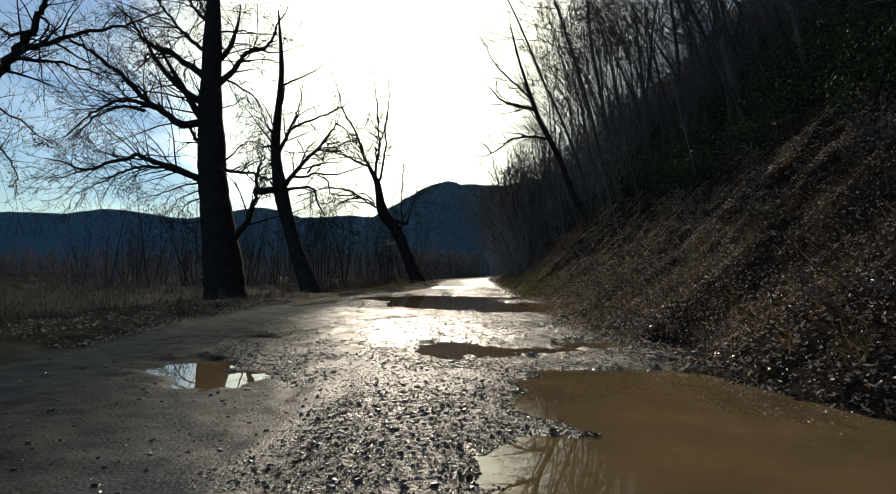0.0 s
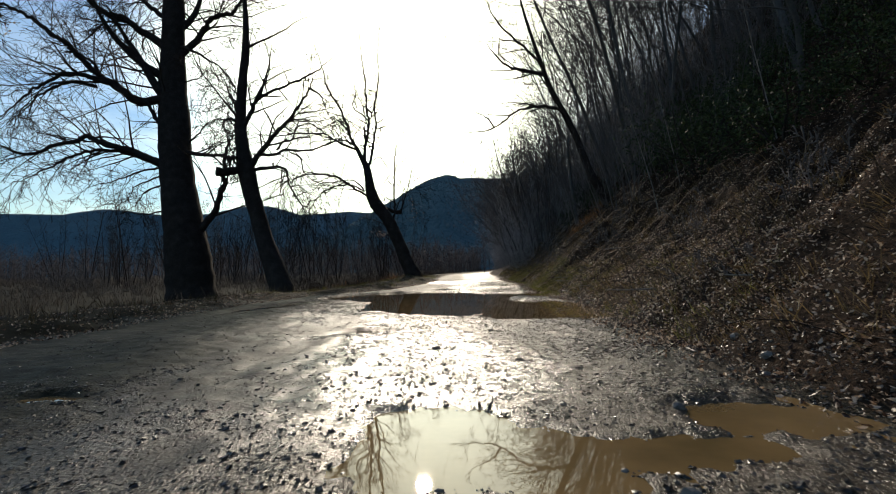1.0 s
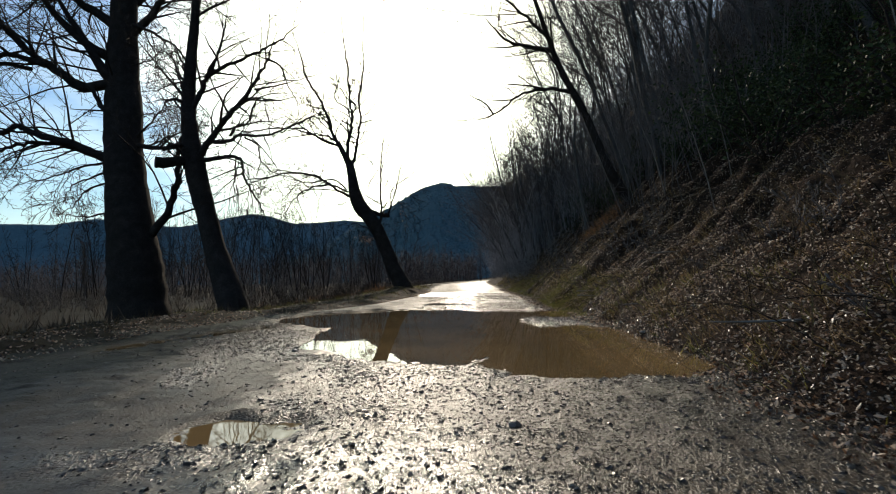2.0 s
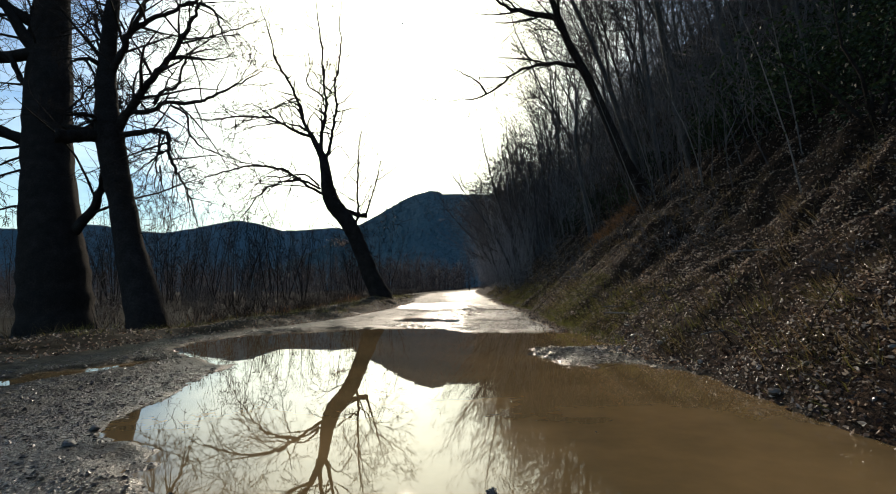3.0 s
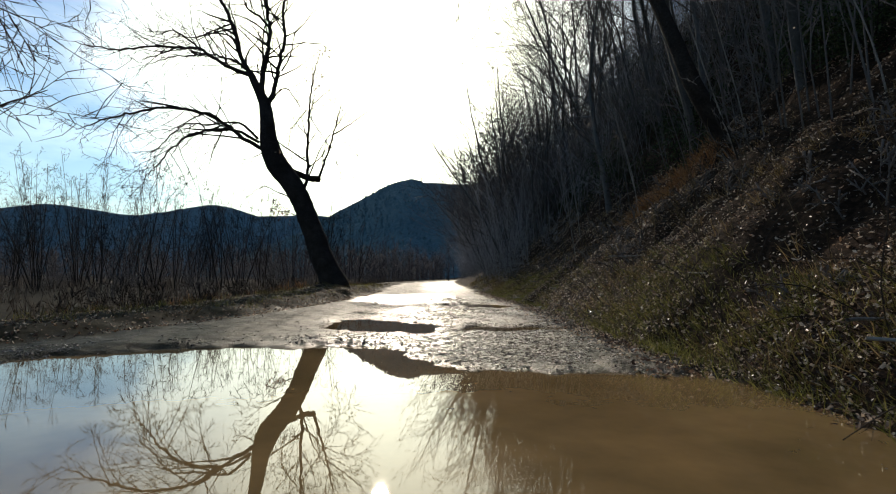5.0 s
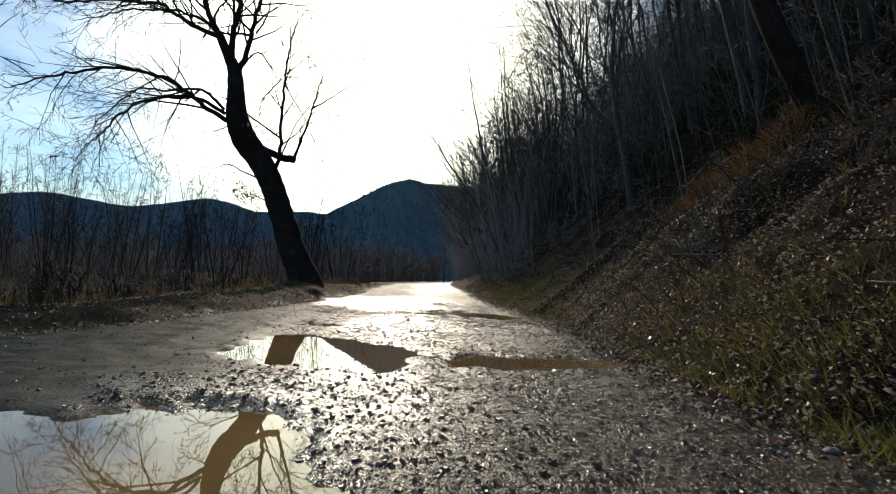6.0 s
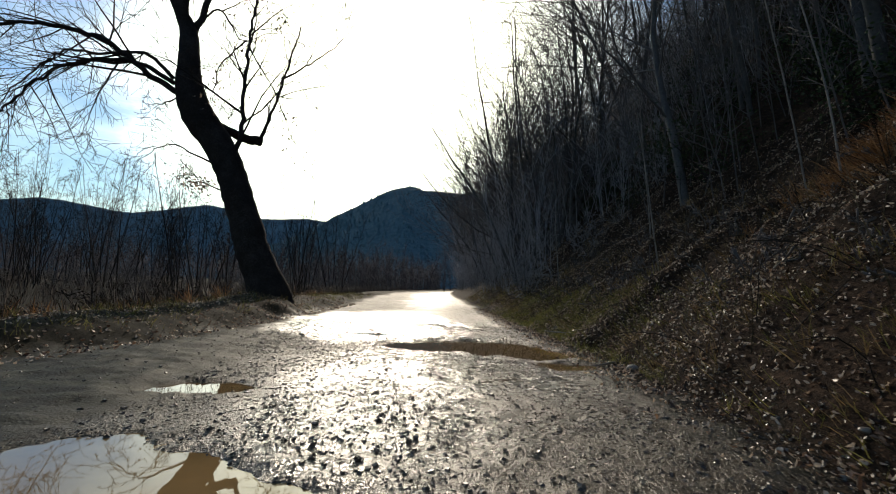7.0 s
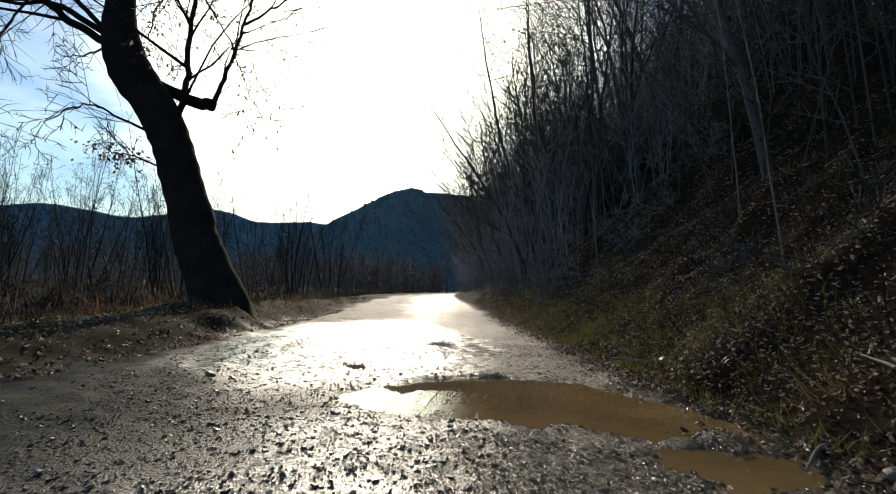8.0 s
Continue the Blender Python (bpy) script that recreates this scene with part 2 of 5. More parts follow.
def lattice(x, y):
    """Smooth noise between 0 and 1, one cell a metre."""
    xi, yi = np.floor(x).astype(int), np.floor(y).astype(int)
    fx, fy = x - xi, y - yi
    fx, fy = fx * fx * (3 - 2 * fx), fy * fy * (3 - 2 * fy)
    g = lambda i, j: GRIDS[i % 64, j % 64]
    return (g(xi, yi) * (1 - fx) + g(xi + 1, yi) * fx) * (1 - fy) + (g(xi, yi + 1) * (1 - fx) + g(xi + 1, yi + 1) * fx) * fy


def fbm(x, y, octaves=4, gain=0.5):
    total, amp, norm = 0.0, 1.0, 0.0
    for k in range(octaves):
        total = total + amp * (lattice(x * 2 ** k + 17.3 * k, y * 2 ** k - 9.1 * k) - 0.5)
        norm += amp
        amp *= gain
    return total / norm


def step(a, b, v):
    u = np.clip((v - a) / (b - a), 0, 1)
    return u * u * (3 - 2 * u)


def right_edge(y):
    return np.interp(y, (-40, 0, 4, 9, 15, 22, 31, 40, 60, 90, 130, 180), (4.0, 2.95, 2.45, 2.35, 3.0, 3.15, 3.85, 4.25, 5.4, 7.2, 10.8, 19.0))


def left_edge(y):
    return np.interp(y, (-40, -2, 5, 10, 17, 21, 25, 28, 33, 40, 55, 80, 130, 180), (-3.0, -4.2, -4.6, -5.2, -5.2, -4.6, -3.0, -2.2, -1.45, -0.85, -0.5, 0.2, 6.5, 17.0))


# hollows that hold water: centre, half sizes, turn in degrees
HOLLOWS = {
    "east_pool": [(1.55, 3.3, 1.05, 1.25, 0), (2.0, 2.3, 0.8, 1.6, 0), (0.75, 1.9, 0.75, 0.55, 10)],
    "bright_pool": [(0.0, 6.0, 0.42, 0.75, 0), (0.45, 5.75, 0.35, 0.45, 0), (1.2, 5.85, 0.55, 0.2, 0), (1.8, 6.35, 0.5, 0.4, 0), (2.12, 6.6, 0.16, 1.2, 3)],
    "west_pool": [(-2.5, 4.65, 0.46, 0.5, 0), (-2.0, 4.1, 0.34, 0.34, 0)],
    "west_pan": [(-2.65, 7.05, 0.28, 0.18, 0)],
    "middle_pan": [(-1.0, 10.6, 0.34, 0.28, 0)],
    "great_pool": [(-1.0, 20.4, 2.5, 2.8, -10), (0.1, 17.0, 2.0, 4.0, 0), (1.8, 20.7, 1.7, 0.95, 8), (0.15, 21.8, 0.95, 1.6, 0), (1.8, 13.2, 1.2, 1.3, 0), (2.0, 19.3, 1.25, 0.6, 0), (2.3, 15.2, 1.0, 2.1, 0), (2.5, 20.0, 0.8, 0.9, 0), (-3.55, 17.1, 0.34, 1.7, -25)],
    "tree_pool": [(0.4, 25.75, 0.8, 1.25, 10), (0.95, 25.5, 0.42, 1.1, 0)],
    "brown_pool": [(2.05, 25.2, 0.48, 0.45, 0), (2.75, 25.3, 0.66, 0.42, 8)],
    "last_pool": [(2.4, 31.85, 1.1, 0.95, 0), (3.1, 31.6, 0.65, 0.8, 0), (1.6, 31.8, 0.45, 0.55, 0), (3.35, 30.15, 0.4, 0.3, 20), (3.74, 31.0, 0.14, 0.7, 0)],
    "gravel_pan": [(0.0, 28.3, 0.26, 0.2, 0)],
    "rut_pan": [(0.9, 33.3, 0.34, 0.26, 0)],
    "far_pan": [(2.37, 35.6, 0.3, 0.22, 0)],
    "wet_film": [(2.05, 28.98, 0.3, 0.2, 0)],
}
# shingle bars that break the water
BARS = [(1.97, 17.97, 0.74, 0.31)]

# stretches where the mud is soaked and shines
STONY = [(0.0, 2.7, 0.9, 1.3, 0), (-1.5, 5.2, 0.5, 1.2, 0), (0.9, 4.6, 0.9, 0.35, 0), (-2.5, 16.0, 0.9, 1.6, 20), (1.5, 23.0, 1.6, 0.9, 0), (0.3, 24.0, 0.9, 0.5, 0), (1.2, 27.6, 1.0, 0.9, 0), (2.4, 30.1, 1.2, 0.55, 0), (0.9, 30.6, 0.7, 1.6, 0), (1.6, 23.6, 1.4, 0.8, 0)]
# stretches of smooth trodden mud
SMOOTH = [(-3.0, 2.5, 1.6, 2.6, 0), (-3.6, 9.0, 1.4, 4.5, 0), (-1.2, 27.5, 0.9, 4.0, 0), (-0.9, 24.0, 0.8, 2.0, 0)]
SOAKED = [(-0.1, 8.2, 1.1, 2.2, 0), (0.9, 23.6, 0.8, 1.0, 0), (1.3, 28.8, 0.9, 2.8, 0), (2.8, 29.2, 0.5, 0.9, 0), (1.0, 36.0, 1.9, 4.5, 0)]


def hollow(x, y, ellipses):
    """How deep a point lies inside a hollow's outline, in metres; negative outside."""
    best = np.full(np.shape(x), -9.0)
    for cx, cy, rx, ry, turn in ellipses:
        c, s = math.cos(radians(turn)), math.sin(radians(turn))
        u, v = ((x - cx) * c + (y - cy) * s) / rx, ((y - cy) * c - (x - cx) * s) / ry
        best = np.maximum(best, (1 - np.hypot(u, v)) * min(rx, ry))
    return best


def land(x, y):
    """Height of the ground, and how leafy, grassy and wet it is."""
    x, y = np.asarray(x, float), np.asarray(y, float)
    e, w = right_edge(y) + 0.25 * fbm(x * 0, y * 0.9, 3) * 2, left_edge(y) + 0.5 * fbm(x * 0 + 5, y * 0.7, 3) * 2
    near = step(90, 30, y)
    streak = fbm(x * 3.2, y * 0.22 + 5, 3) * step(42, 34, y)
    rough = 0.030 * streak + 0.022 * fbm(x * 9, y * 9, 2) * near + 0.030 * fbm(x * 0.9, y * 0.5 + 3, 4) + 0.038 * fbm(x * 5, y * 5, 3) * near + 0.016 * np.sin((x - 0.5 * (e + w)) * 2.6) * near
    road = 0.024 + rough + 0.06 * fbm(x * 0.8, y * 1.3, 3) * step(33, 42, y)
    deep = np.full(np.shape(x), -9.0)
    for ellipses in HOLLOWS.values():
        deep = np.maximum(deep, hollow(x, y, ellipses))
    ragged = deep + (0.28 * fbm(x * 1.9, y * 1.9, 4) + 0.24 * fbm(x * 5.3, y * 5.3, 3) + 0.10 * fbm(x * 13, y * 13, 2)) * step(-1.0, -0.2, deep)
    film = hollow(x, y, HOLLOWS["wet_film"]) + 0.26 * fbm(x * 1.9, y * 1.9, 4)
    road = road - np.where(film > -0.2, np.clip((ragged + 0.09) * 0.12, 0, 0.026), np.clip((ragged + 0.09) * 0.3, 0, 0.11))
    for bx, by, rx, ry in BARS:
        road = road + (0.046 + 0.11 * fbm(x * 4, y * 4, 3)) * np.exp(-((x - bx) / rx) ** 2 - ((y - by) / ry) ** 2)
    road = np.where(deep < -0.2, np.maximum(road, 0.006 + 0.01 * fbm(x * 5, y * 5, 2) ** 2), road)
    # bank and wooded hill to the east
    s = x - e
    lump = fbm(x * 0.55, y * 0.55, 4)
    steep = 0.70 + 0.28 * step(21, 25, y) * step(34, 29, y)
    bank = 0.08 * step(-0.2, 0.35, s) + np.where(s > 0.2, steep * (np.minimum(s, 2.4) - 0.2), 0) + np.where(s > 2.4, (0.82 + 0.16 * step(28, 48, y)) * (s - 2.4), 0)
    bank = np.minimum(bank, 46 + 0.12 * s)
    bank = bank + step(0.3, 3.5, s) * (0.9 * lump + 0.85 * fbm(x * 1.5, y * 1.5, 3)) + step(8, 30, s) * 3.0 * fbm(x * 0.06, y * 0.06, 2)
    bank = bank + 5.0 * step(38, 60, y) * step(4, 12, s)
    bank = bank * (1 - 0.9 * step(125, 230, y)) * step(0, 0.3, s)
    # verge and meadow to the west
    d = w - x
    verge = 0.10 * step(-0.2, 0.3, d) * step(6.5, 0.5, d) - 0.55 * step(1.0, 6.0, d) + step(0, 1, d) * 0.22 * fbm(x * 0.8, y * 0.8, 4)
    verge = verge + 0.22 * np.exp(-((x + 1.9) ** 2 / 2.2 + (y - 38.3) ** 2 / 9)) + 0.12 * step(26, 34, y) * step(60, 45, y) * step(0.2, 1.2, d) * step(9, 3, d)
    z = road * (1 - step(-0.1, 0.3, s)) + bank
    z = z * (1 - step(0, 0.6, d)) + verge * step(-0.2, 0.6, d) + 0.045 * step(0, 0.6, d)
    leafy = step(-0.3, 0.2, s + 0.6 * fbm(x * 3, y * 3, 3))
    grassy = step(-0.35, 0.3, d + 1.0 * fbm(x * 2, y * 2, 3))
    wet = step(1.5, 4.0, x - w + 1.6 * fbm(x * 0.8, y * 0.25 + 8, 4)) * step(-0.1, 0.5, -s)
    soaked = step(-0.3, 0.45, hollow(x, y, SOAKED) + 0.7 * fbm(x * 1.1, y * 0.8, 4))
    rim = step(-0.75, -0.25, ragged) * step(0.1, -0.02, ragged)
    stony = step(0.0, 0.16, fbm(x * 0.75, y * 0.45 + 40, 4)) * 0.75 + step(-0.25, 0.3, hollow(x, y, STONY) + 0.8 * fbm(x * 1.7, y * 1.7, 3)) + 0.85 * rim * step(-0.12, 0.12, fbm(x * 1.4, y * 1.4 + 21, 3))
    stony = np.maximum(stony, 0.62 * step(-1.6, -0.2, x - 0.35 * step(22, 30, y)) + 0.3 * fbm(x * 2.3, y * 2.3 + 9, 3))
    stony = np.clip(stony - 0.9 * step(-0.4, 0.3, hollow(x, y, SMOOTH) + 0.8 * fbm(x * 1.2, y * 0.7 + 3, 3)), 0, 1) * step(-0.1, 0.4, -d)
    return z, leafy, grassy, wet, soaked, stony


def ground_heights(spots):
    """Heights of the ground under many places at once."""
    return land(np.array([p[0] for p in spots]), np.array([p[1] for p in spots]))[0].tolist()


def ground_z(x, y):
    return float(land(np.array([x]), np.array([y]))[0][0])


def mesh_object(name, verts, faces, mat, parent=None, label="", smooth=True):
    me = bpy.data.meshes.new(name)
    me.from_pydata(verts, [], faces)
    me.materials.append(mat)
    if smooth:
        me.polygons.foreach_set("use_smooth", [True] * len(me.polygons))
    ob = new(name, me)
    ob.parent = parent
    return tagged(ob, label)


def part(name, bm, mat, parent, label=""):
    """One mesh object under a thing or a part."""
    me = bpy.data.meshes.new(name)
    bm.to_mesh(me)
    bm.free()
    me.materials.append(mat)
    ob = new(name, me)
    ob.parent = parent
    return tagged(ob, label)


def grow_out(start, first, end, rate):
    out, gap = [start], first
    while abs(out[-1] - start) < end:
        out.append(out[-1] + gap)
        gap *= rate
    return out


def make_ground():
    fine = list(np.arange(-5.6, -4.2, 0.09)) + list(np.arange(-4.2, 4.4, 0.052)) + list(np.arange(4.4, 5.4, 0.075))
    xs = [-v for v in reversed(grow_out(5.66, 0.09, 1500, 1.10))] + fine + grow_out(5.42, 0.09, 1500, 1.085)
    back = [-v for v in reversed(grow_out(0.0, 0.3, 200, 1.25))]
    ys = back[:-1] + list(np.arange(0, 36, 0.06)) + grow_out(36.02, 0.08, 2600, 1.045)
    x, y = np.meshgrid(np.array(xs), np.array(ys))
    z, leafy, grassy, wet, soaked, stony = land(x, y)
    nx, ny = len(xs), len(ys)
    i = (np.arange(ny - 1)[:, None] * nx + np.arange(nx - 1)[None, :]).ravel()
    quads = np.stack([i, i + 1, i + 1 + nx, i + nx], 1)
    me = bpy.data.meshes.new("ground")
    me.vertices.add(nx * ny)
    me.vertices.foreach_set("co", np.stack([x, y, z], 2).astype(np.float32).ravel())
    me.loops.add(quads.size)
    me.loops.foreach_set("vertex_index", quads.ravel().astype(np.int32))
    me.polygons.add(len(quads))
    me.polygons.foreach_set("loop_start", np.arange(0, quads.size, 4, dtype=np.int32))
    me.polygons.foreach_set("use_smooth", np.ones(len(quads), dtype=bool))
    for key, v in (("leafy", leafy), ("grassy", grassy), ("wet", wet), ("soaked", soaked), ("stony", stony)):
        me.attributes.new(key, "FLOAT", "POINT").data.foreach_set("value", v.astype(np.float32).ravel())
    me.update(calc_edges=True)
    me.validate()
    me.materials.append(GROUND)
    return tagged(new("ground", me), "wet stony dirt road with leafy bank and dull verge", "ground", kind="structure")


def make_water(key, level):
    """A sheet of still water over a hollow; the mud round it rises through its rim."""
    es = HOLLOWS[key]
    x0, x1 = min(e[0] - max(e[2:4]) for e in es) - 0.25, max(e[0] + max(e[2:4]) for e in es) + 0.25
    y0, y1 = min(e[1] - max(e[2:4]) for e in es) - 0.25, max(e[1] + max(e[2:4]) for e in es) + 0.25
    gap = 0.08
    nx, ny = int((x1 - x0) / gap) + 1, int((y1 - y0) / gap) + 1
    x, y = np.meshgrid(x0 + gap * np.arange(nx), y0 + gap * np.arange(ny))
    inside = (hollow(x, y, es) > -0.24) & (x < right_edge(y) + 0.5)
    index, verts, faces = {}, [], []
    for j in range(ny - 1):
        for i in range(nx - 1):
            if inside[j, i] or inside[j + 1, i] or inside[j, i + 1] or inside[j + 1, i + 1]:
                f = []
                for a, c in ((i, j), (i + 1, j), (i + 1, j + 1), (i, j + 1)):
                    if (a, c) not in index:
                        index[a, c] = len(verts)
                        verts.append((x[c, a], y[c, a], level))
                    f.append(index[a, c])
                faces.append(f)
    ob = mesh_object("puddle_water", verts, faces, WATER)
    return tagged(ob, "still brown rain puddle lying in the dirt road", "puddle", "puddles in the road", "structure")


make_ground()
for k, pool in enumerate(HOLLOWS):
    make_water(pool, -0.004 * (k % 3))


def make_hill(name, label, mat, y0, depth, crest, x0, x1, gap, foot=-1.0):
    """A long hill: a crest line given by x and height, falling towards the valley with spurs and tree-rough skin."""
    xs = np.arange(x0, x1 + gap, gap)
    us = np.linspace(0, 1, 26)
    x, u = np.meshgrid(xs, us)
    top = np.interp(x, [c[0] for c in crest], [c[1] for c in crest])
    top = top + 1.6 * fbm(x * 0.16, x * 0 + 3, 3)
    z = foot + (top - foot) * u ** 0.97
    z = z + 6 * fbm(x * 0.012, u * 3, 4) * np.sin(u * math.pi)
    y = y0 + depth - np.maximum(top - foot, 6) * 1.9 * (1 - u)
    verts = [tuple(v) for v in np.stack([x, y, z], 2).reshape(-1, 3)]
    n = len(xs)
    base = len(verts)
    verts += [(float(a), y0 + depth * 1.9, foot - 3) for a in xs]
    faces = [(j * n + i, j * n + i + 1, (j + 1) * n + i + 1, (j + 1) * n + i) for j in range(len(us) - 1) for i in range(n - 1)]
    faces += [((len(us) - 1) * n + i, (len(us) - 1) * n + i + 1, base + i + 1, base + i) for i in range(n - 1)]
    return tagged(mesh_object(name, verts, faces, mat), label, "hill", kind="structure")


make_hill("hill_ridge", "distant wooded ridge across the valley, haze blue in its colour", HAZY_FAR_HILL, 640, 220,
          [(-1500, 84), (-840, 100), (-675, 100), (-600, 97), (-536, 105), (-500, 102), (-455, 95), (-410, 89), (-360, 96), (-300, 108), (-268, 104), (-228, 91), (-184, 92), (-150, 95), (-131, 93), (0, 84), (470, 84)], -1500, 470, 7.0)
make_hill("hill_wooded", "dark wooded hill with a rounded top above the road's end", HAZY_NEAR_HILL, 260, 170,
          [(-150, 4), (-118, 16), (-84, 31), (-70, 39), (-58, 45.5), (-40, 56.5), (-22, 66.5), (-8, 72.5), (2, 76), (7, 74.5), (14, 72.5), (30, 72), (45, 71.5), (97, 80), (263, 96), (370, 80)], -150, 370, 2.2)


# ---- bare trees ----
class Wood:
    """Gathers tapering limbs as rings of vertices."""

    def __init__(self):
        self.verts, self.faces = [], []

    def limb(self, points, radii, sides):
        base = len(self.verts)
        ring = [(math.cos(2 * math.pi * k / sides), math.sin(2 * math.pi * k / sides)) for k in range(sides)]
        n = len(points)
        ref = Vector((0.31, 0.87, 0.12))
        for i, p in enumerate(points):
            d = (points[min(i + 1, n - 1)] - points[max(i - 1, 0)]).normalized()
            a = d.cross(ref)
            if a.length < 1e-3:
                a = d.cross(Vector((1, 0, 0)))
            a.normalize()
            b = d.cross(a)
            r = radii[i]
            for c, s in ring:
                self.verts.append((p.x + (a.x * c + b.x * s) * r, p.y + (a.y * c + b.y * s) * r, p.z + (a.z * c + b.z * s) * r))
            if i:
                o = base + (i - 1) * sides
                for k in range(sides):
                    k2 = (k + 1) % sides
                    self.faces.append((o + k, o + k2, o + sides + k2, o + sides + k))
        self.faces.append(tuple(base + (n - 1) * sides + k for k in range(sides)))


    def spike(self, p, q, r):
        """A straight shoot that ends in a point."""
        d = q - p
        a = d.orthogonal().normalized() * r
        b = d.cross(a).normalized() * r
        o = len(self.verts)
        self.verts += [tuple(p + a), tuple(p - a * 0.5 + b * 0.87), tuple(p - a * 0.5 - b * 0.87), tuple(q)]
        self.faces += [(o, o + 1, o + 3), (o + 1, o + 2, o + 3), (o + 2, o, o + 3)]


def wander(rng, start, way, length, pieces, bend, lift):
    """A crooked line that sets off one way, bends at random and turns up (or droops) by lift."""
    pts, d, p = [start.copy()], way.normalized(), start.copy()
    for _ in range(pieces):
        d = d + Vector((rng.gauss(0, bend), rng.gauss(0, bend), rng.gauss(0, bend) + lift))
        d.normalize()
        p = p + d * (length / pieces)
        pts.append(p.copy())
    return pts


def along(pts, u):
    f = u * (len(pts) - 1)
    i = min(int(f), len(pts) - 2)
    return pts[i].lerp(pts[i + 1], f - i), (pts[i + 1] - pts[i]).normalized()


def side_way(rng, d, spread):
    a = d.orthogonal().normalized()
    a.rotate(Matrix.Rotation(rng.uniform(0, 2 * math.pi), 3, d))
    return (d * math.cos(spread) + a * math.sin(spread)).normalized()


def shoots(rng, wood, pts, radius, length, depth, count, lift=0.03, sides=3, from_u=0.2, bend=0.1, least=0.0045, more=(3, 5), share=(0.42, 0.6), wavy=False):
    """Side shoots along a limb, each with shoots of its own down to the finest."""
    for k in range(count):
        u = from_u + (1 - from_u) * (k + rng.random()) / count
        p, d = along(pts, u)
        L = length * (1.15 - 0.6 * u) * rng.uniform(0.55, 1.3)
        r = max(radius * (1 - 0.75 * u) * rng.uniform(0.38, 0.58), least * 1.3)
        way = side_way(rng, d, rng.uniform(0.45, 1.1))
        if depth == 0 and wavy:
            line = wander(rng, p, way, L, 3, bend * 1.7, lift * 1.5)
            wood.limb(line, [min(r, least * 1.5), least * 1.1, least * 0.8, least * 0.4], 3)
            continue
        if depth == 0:
            r = min(r, least * 2.4)
            q = p + way * L * 0.55
            wood.spike(p, q + Vector((0, 0, lift * L)), r * 1.15)
            wood.spike(p.lerp(q, 0.9), q + (way + Vector((rng.gauss(0, 0.3), rng.gauss(0, 0.3), rng.gauss(0, 0.2) + lift * 3))) * L * 0.45, r * 0.6)
            continue
        line = wander(rng, p, way, L, 5 if depth > 1 else 3, bend, lift)
        n = len(line)
        wood.limb(line, [max(r * (1 - 0.8 * i / (n - 1)), least) for i in range(n)], 4 if r > 0.03 else sides)
        shoots(rng, wood, line, r, L * rng.uniform(*share), depth - 1, rng.randint(*more), lift, sides, 0.12, bend * 1.15, least, more, share, wavy)


def curve_points(pts, per=5):
    """A smooth line through a few places."""
    p = [Vector(q) for q in pts]
    p = [p[0] * 2 - p[1]] + p + [p[-1] * 2 - p[-2]]
    out = []
    for i in range(1, len(p) - 2):
        for k in range(per):
            t = k / per
            a, b, c, d = p[i - 1:i + 3]
            out.append(0.5 * ((2 * b) + (c - a) * t + (2 * a - 5 * b + 4 * c - d) * t * t + (3 * b - a - 3 * c + d) * t ** 3))
    out.append(p[-2])
    return out


def taper(widths, n):
    return [float(np.interp(i / (n - 1), np.linspace(0, 1, len(widths)), widths)) for i in range(n)]


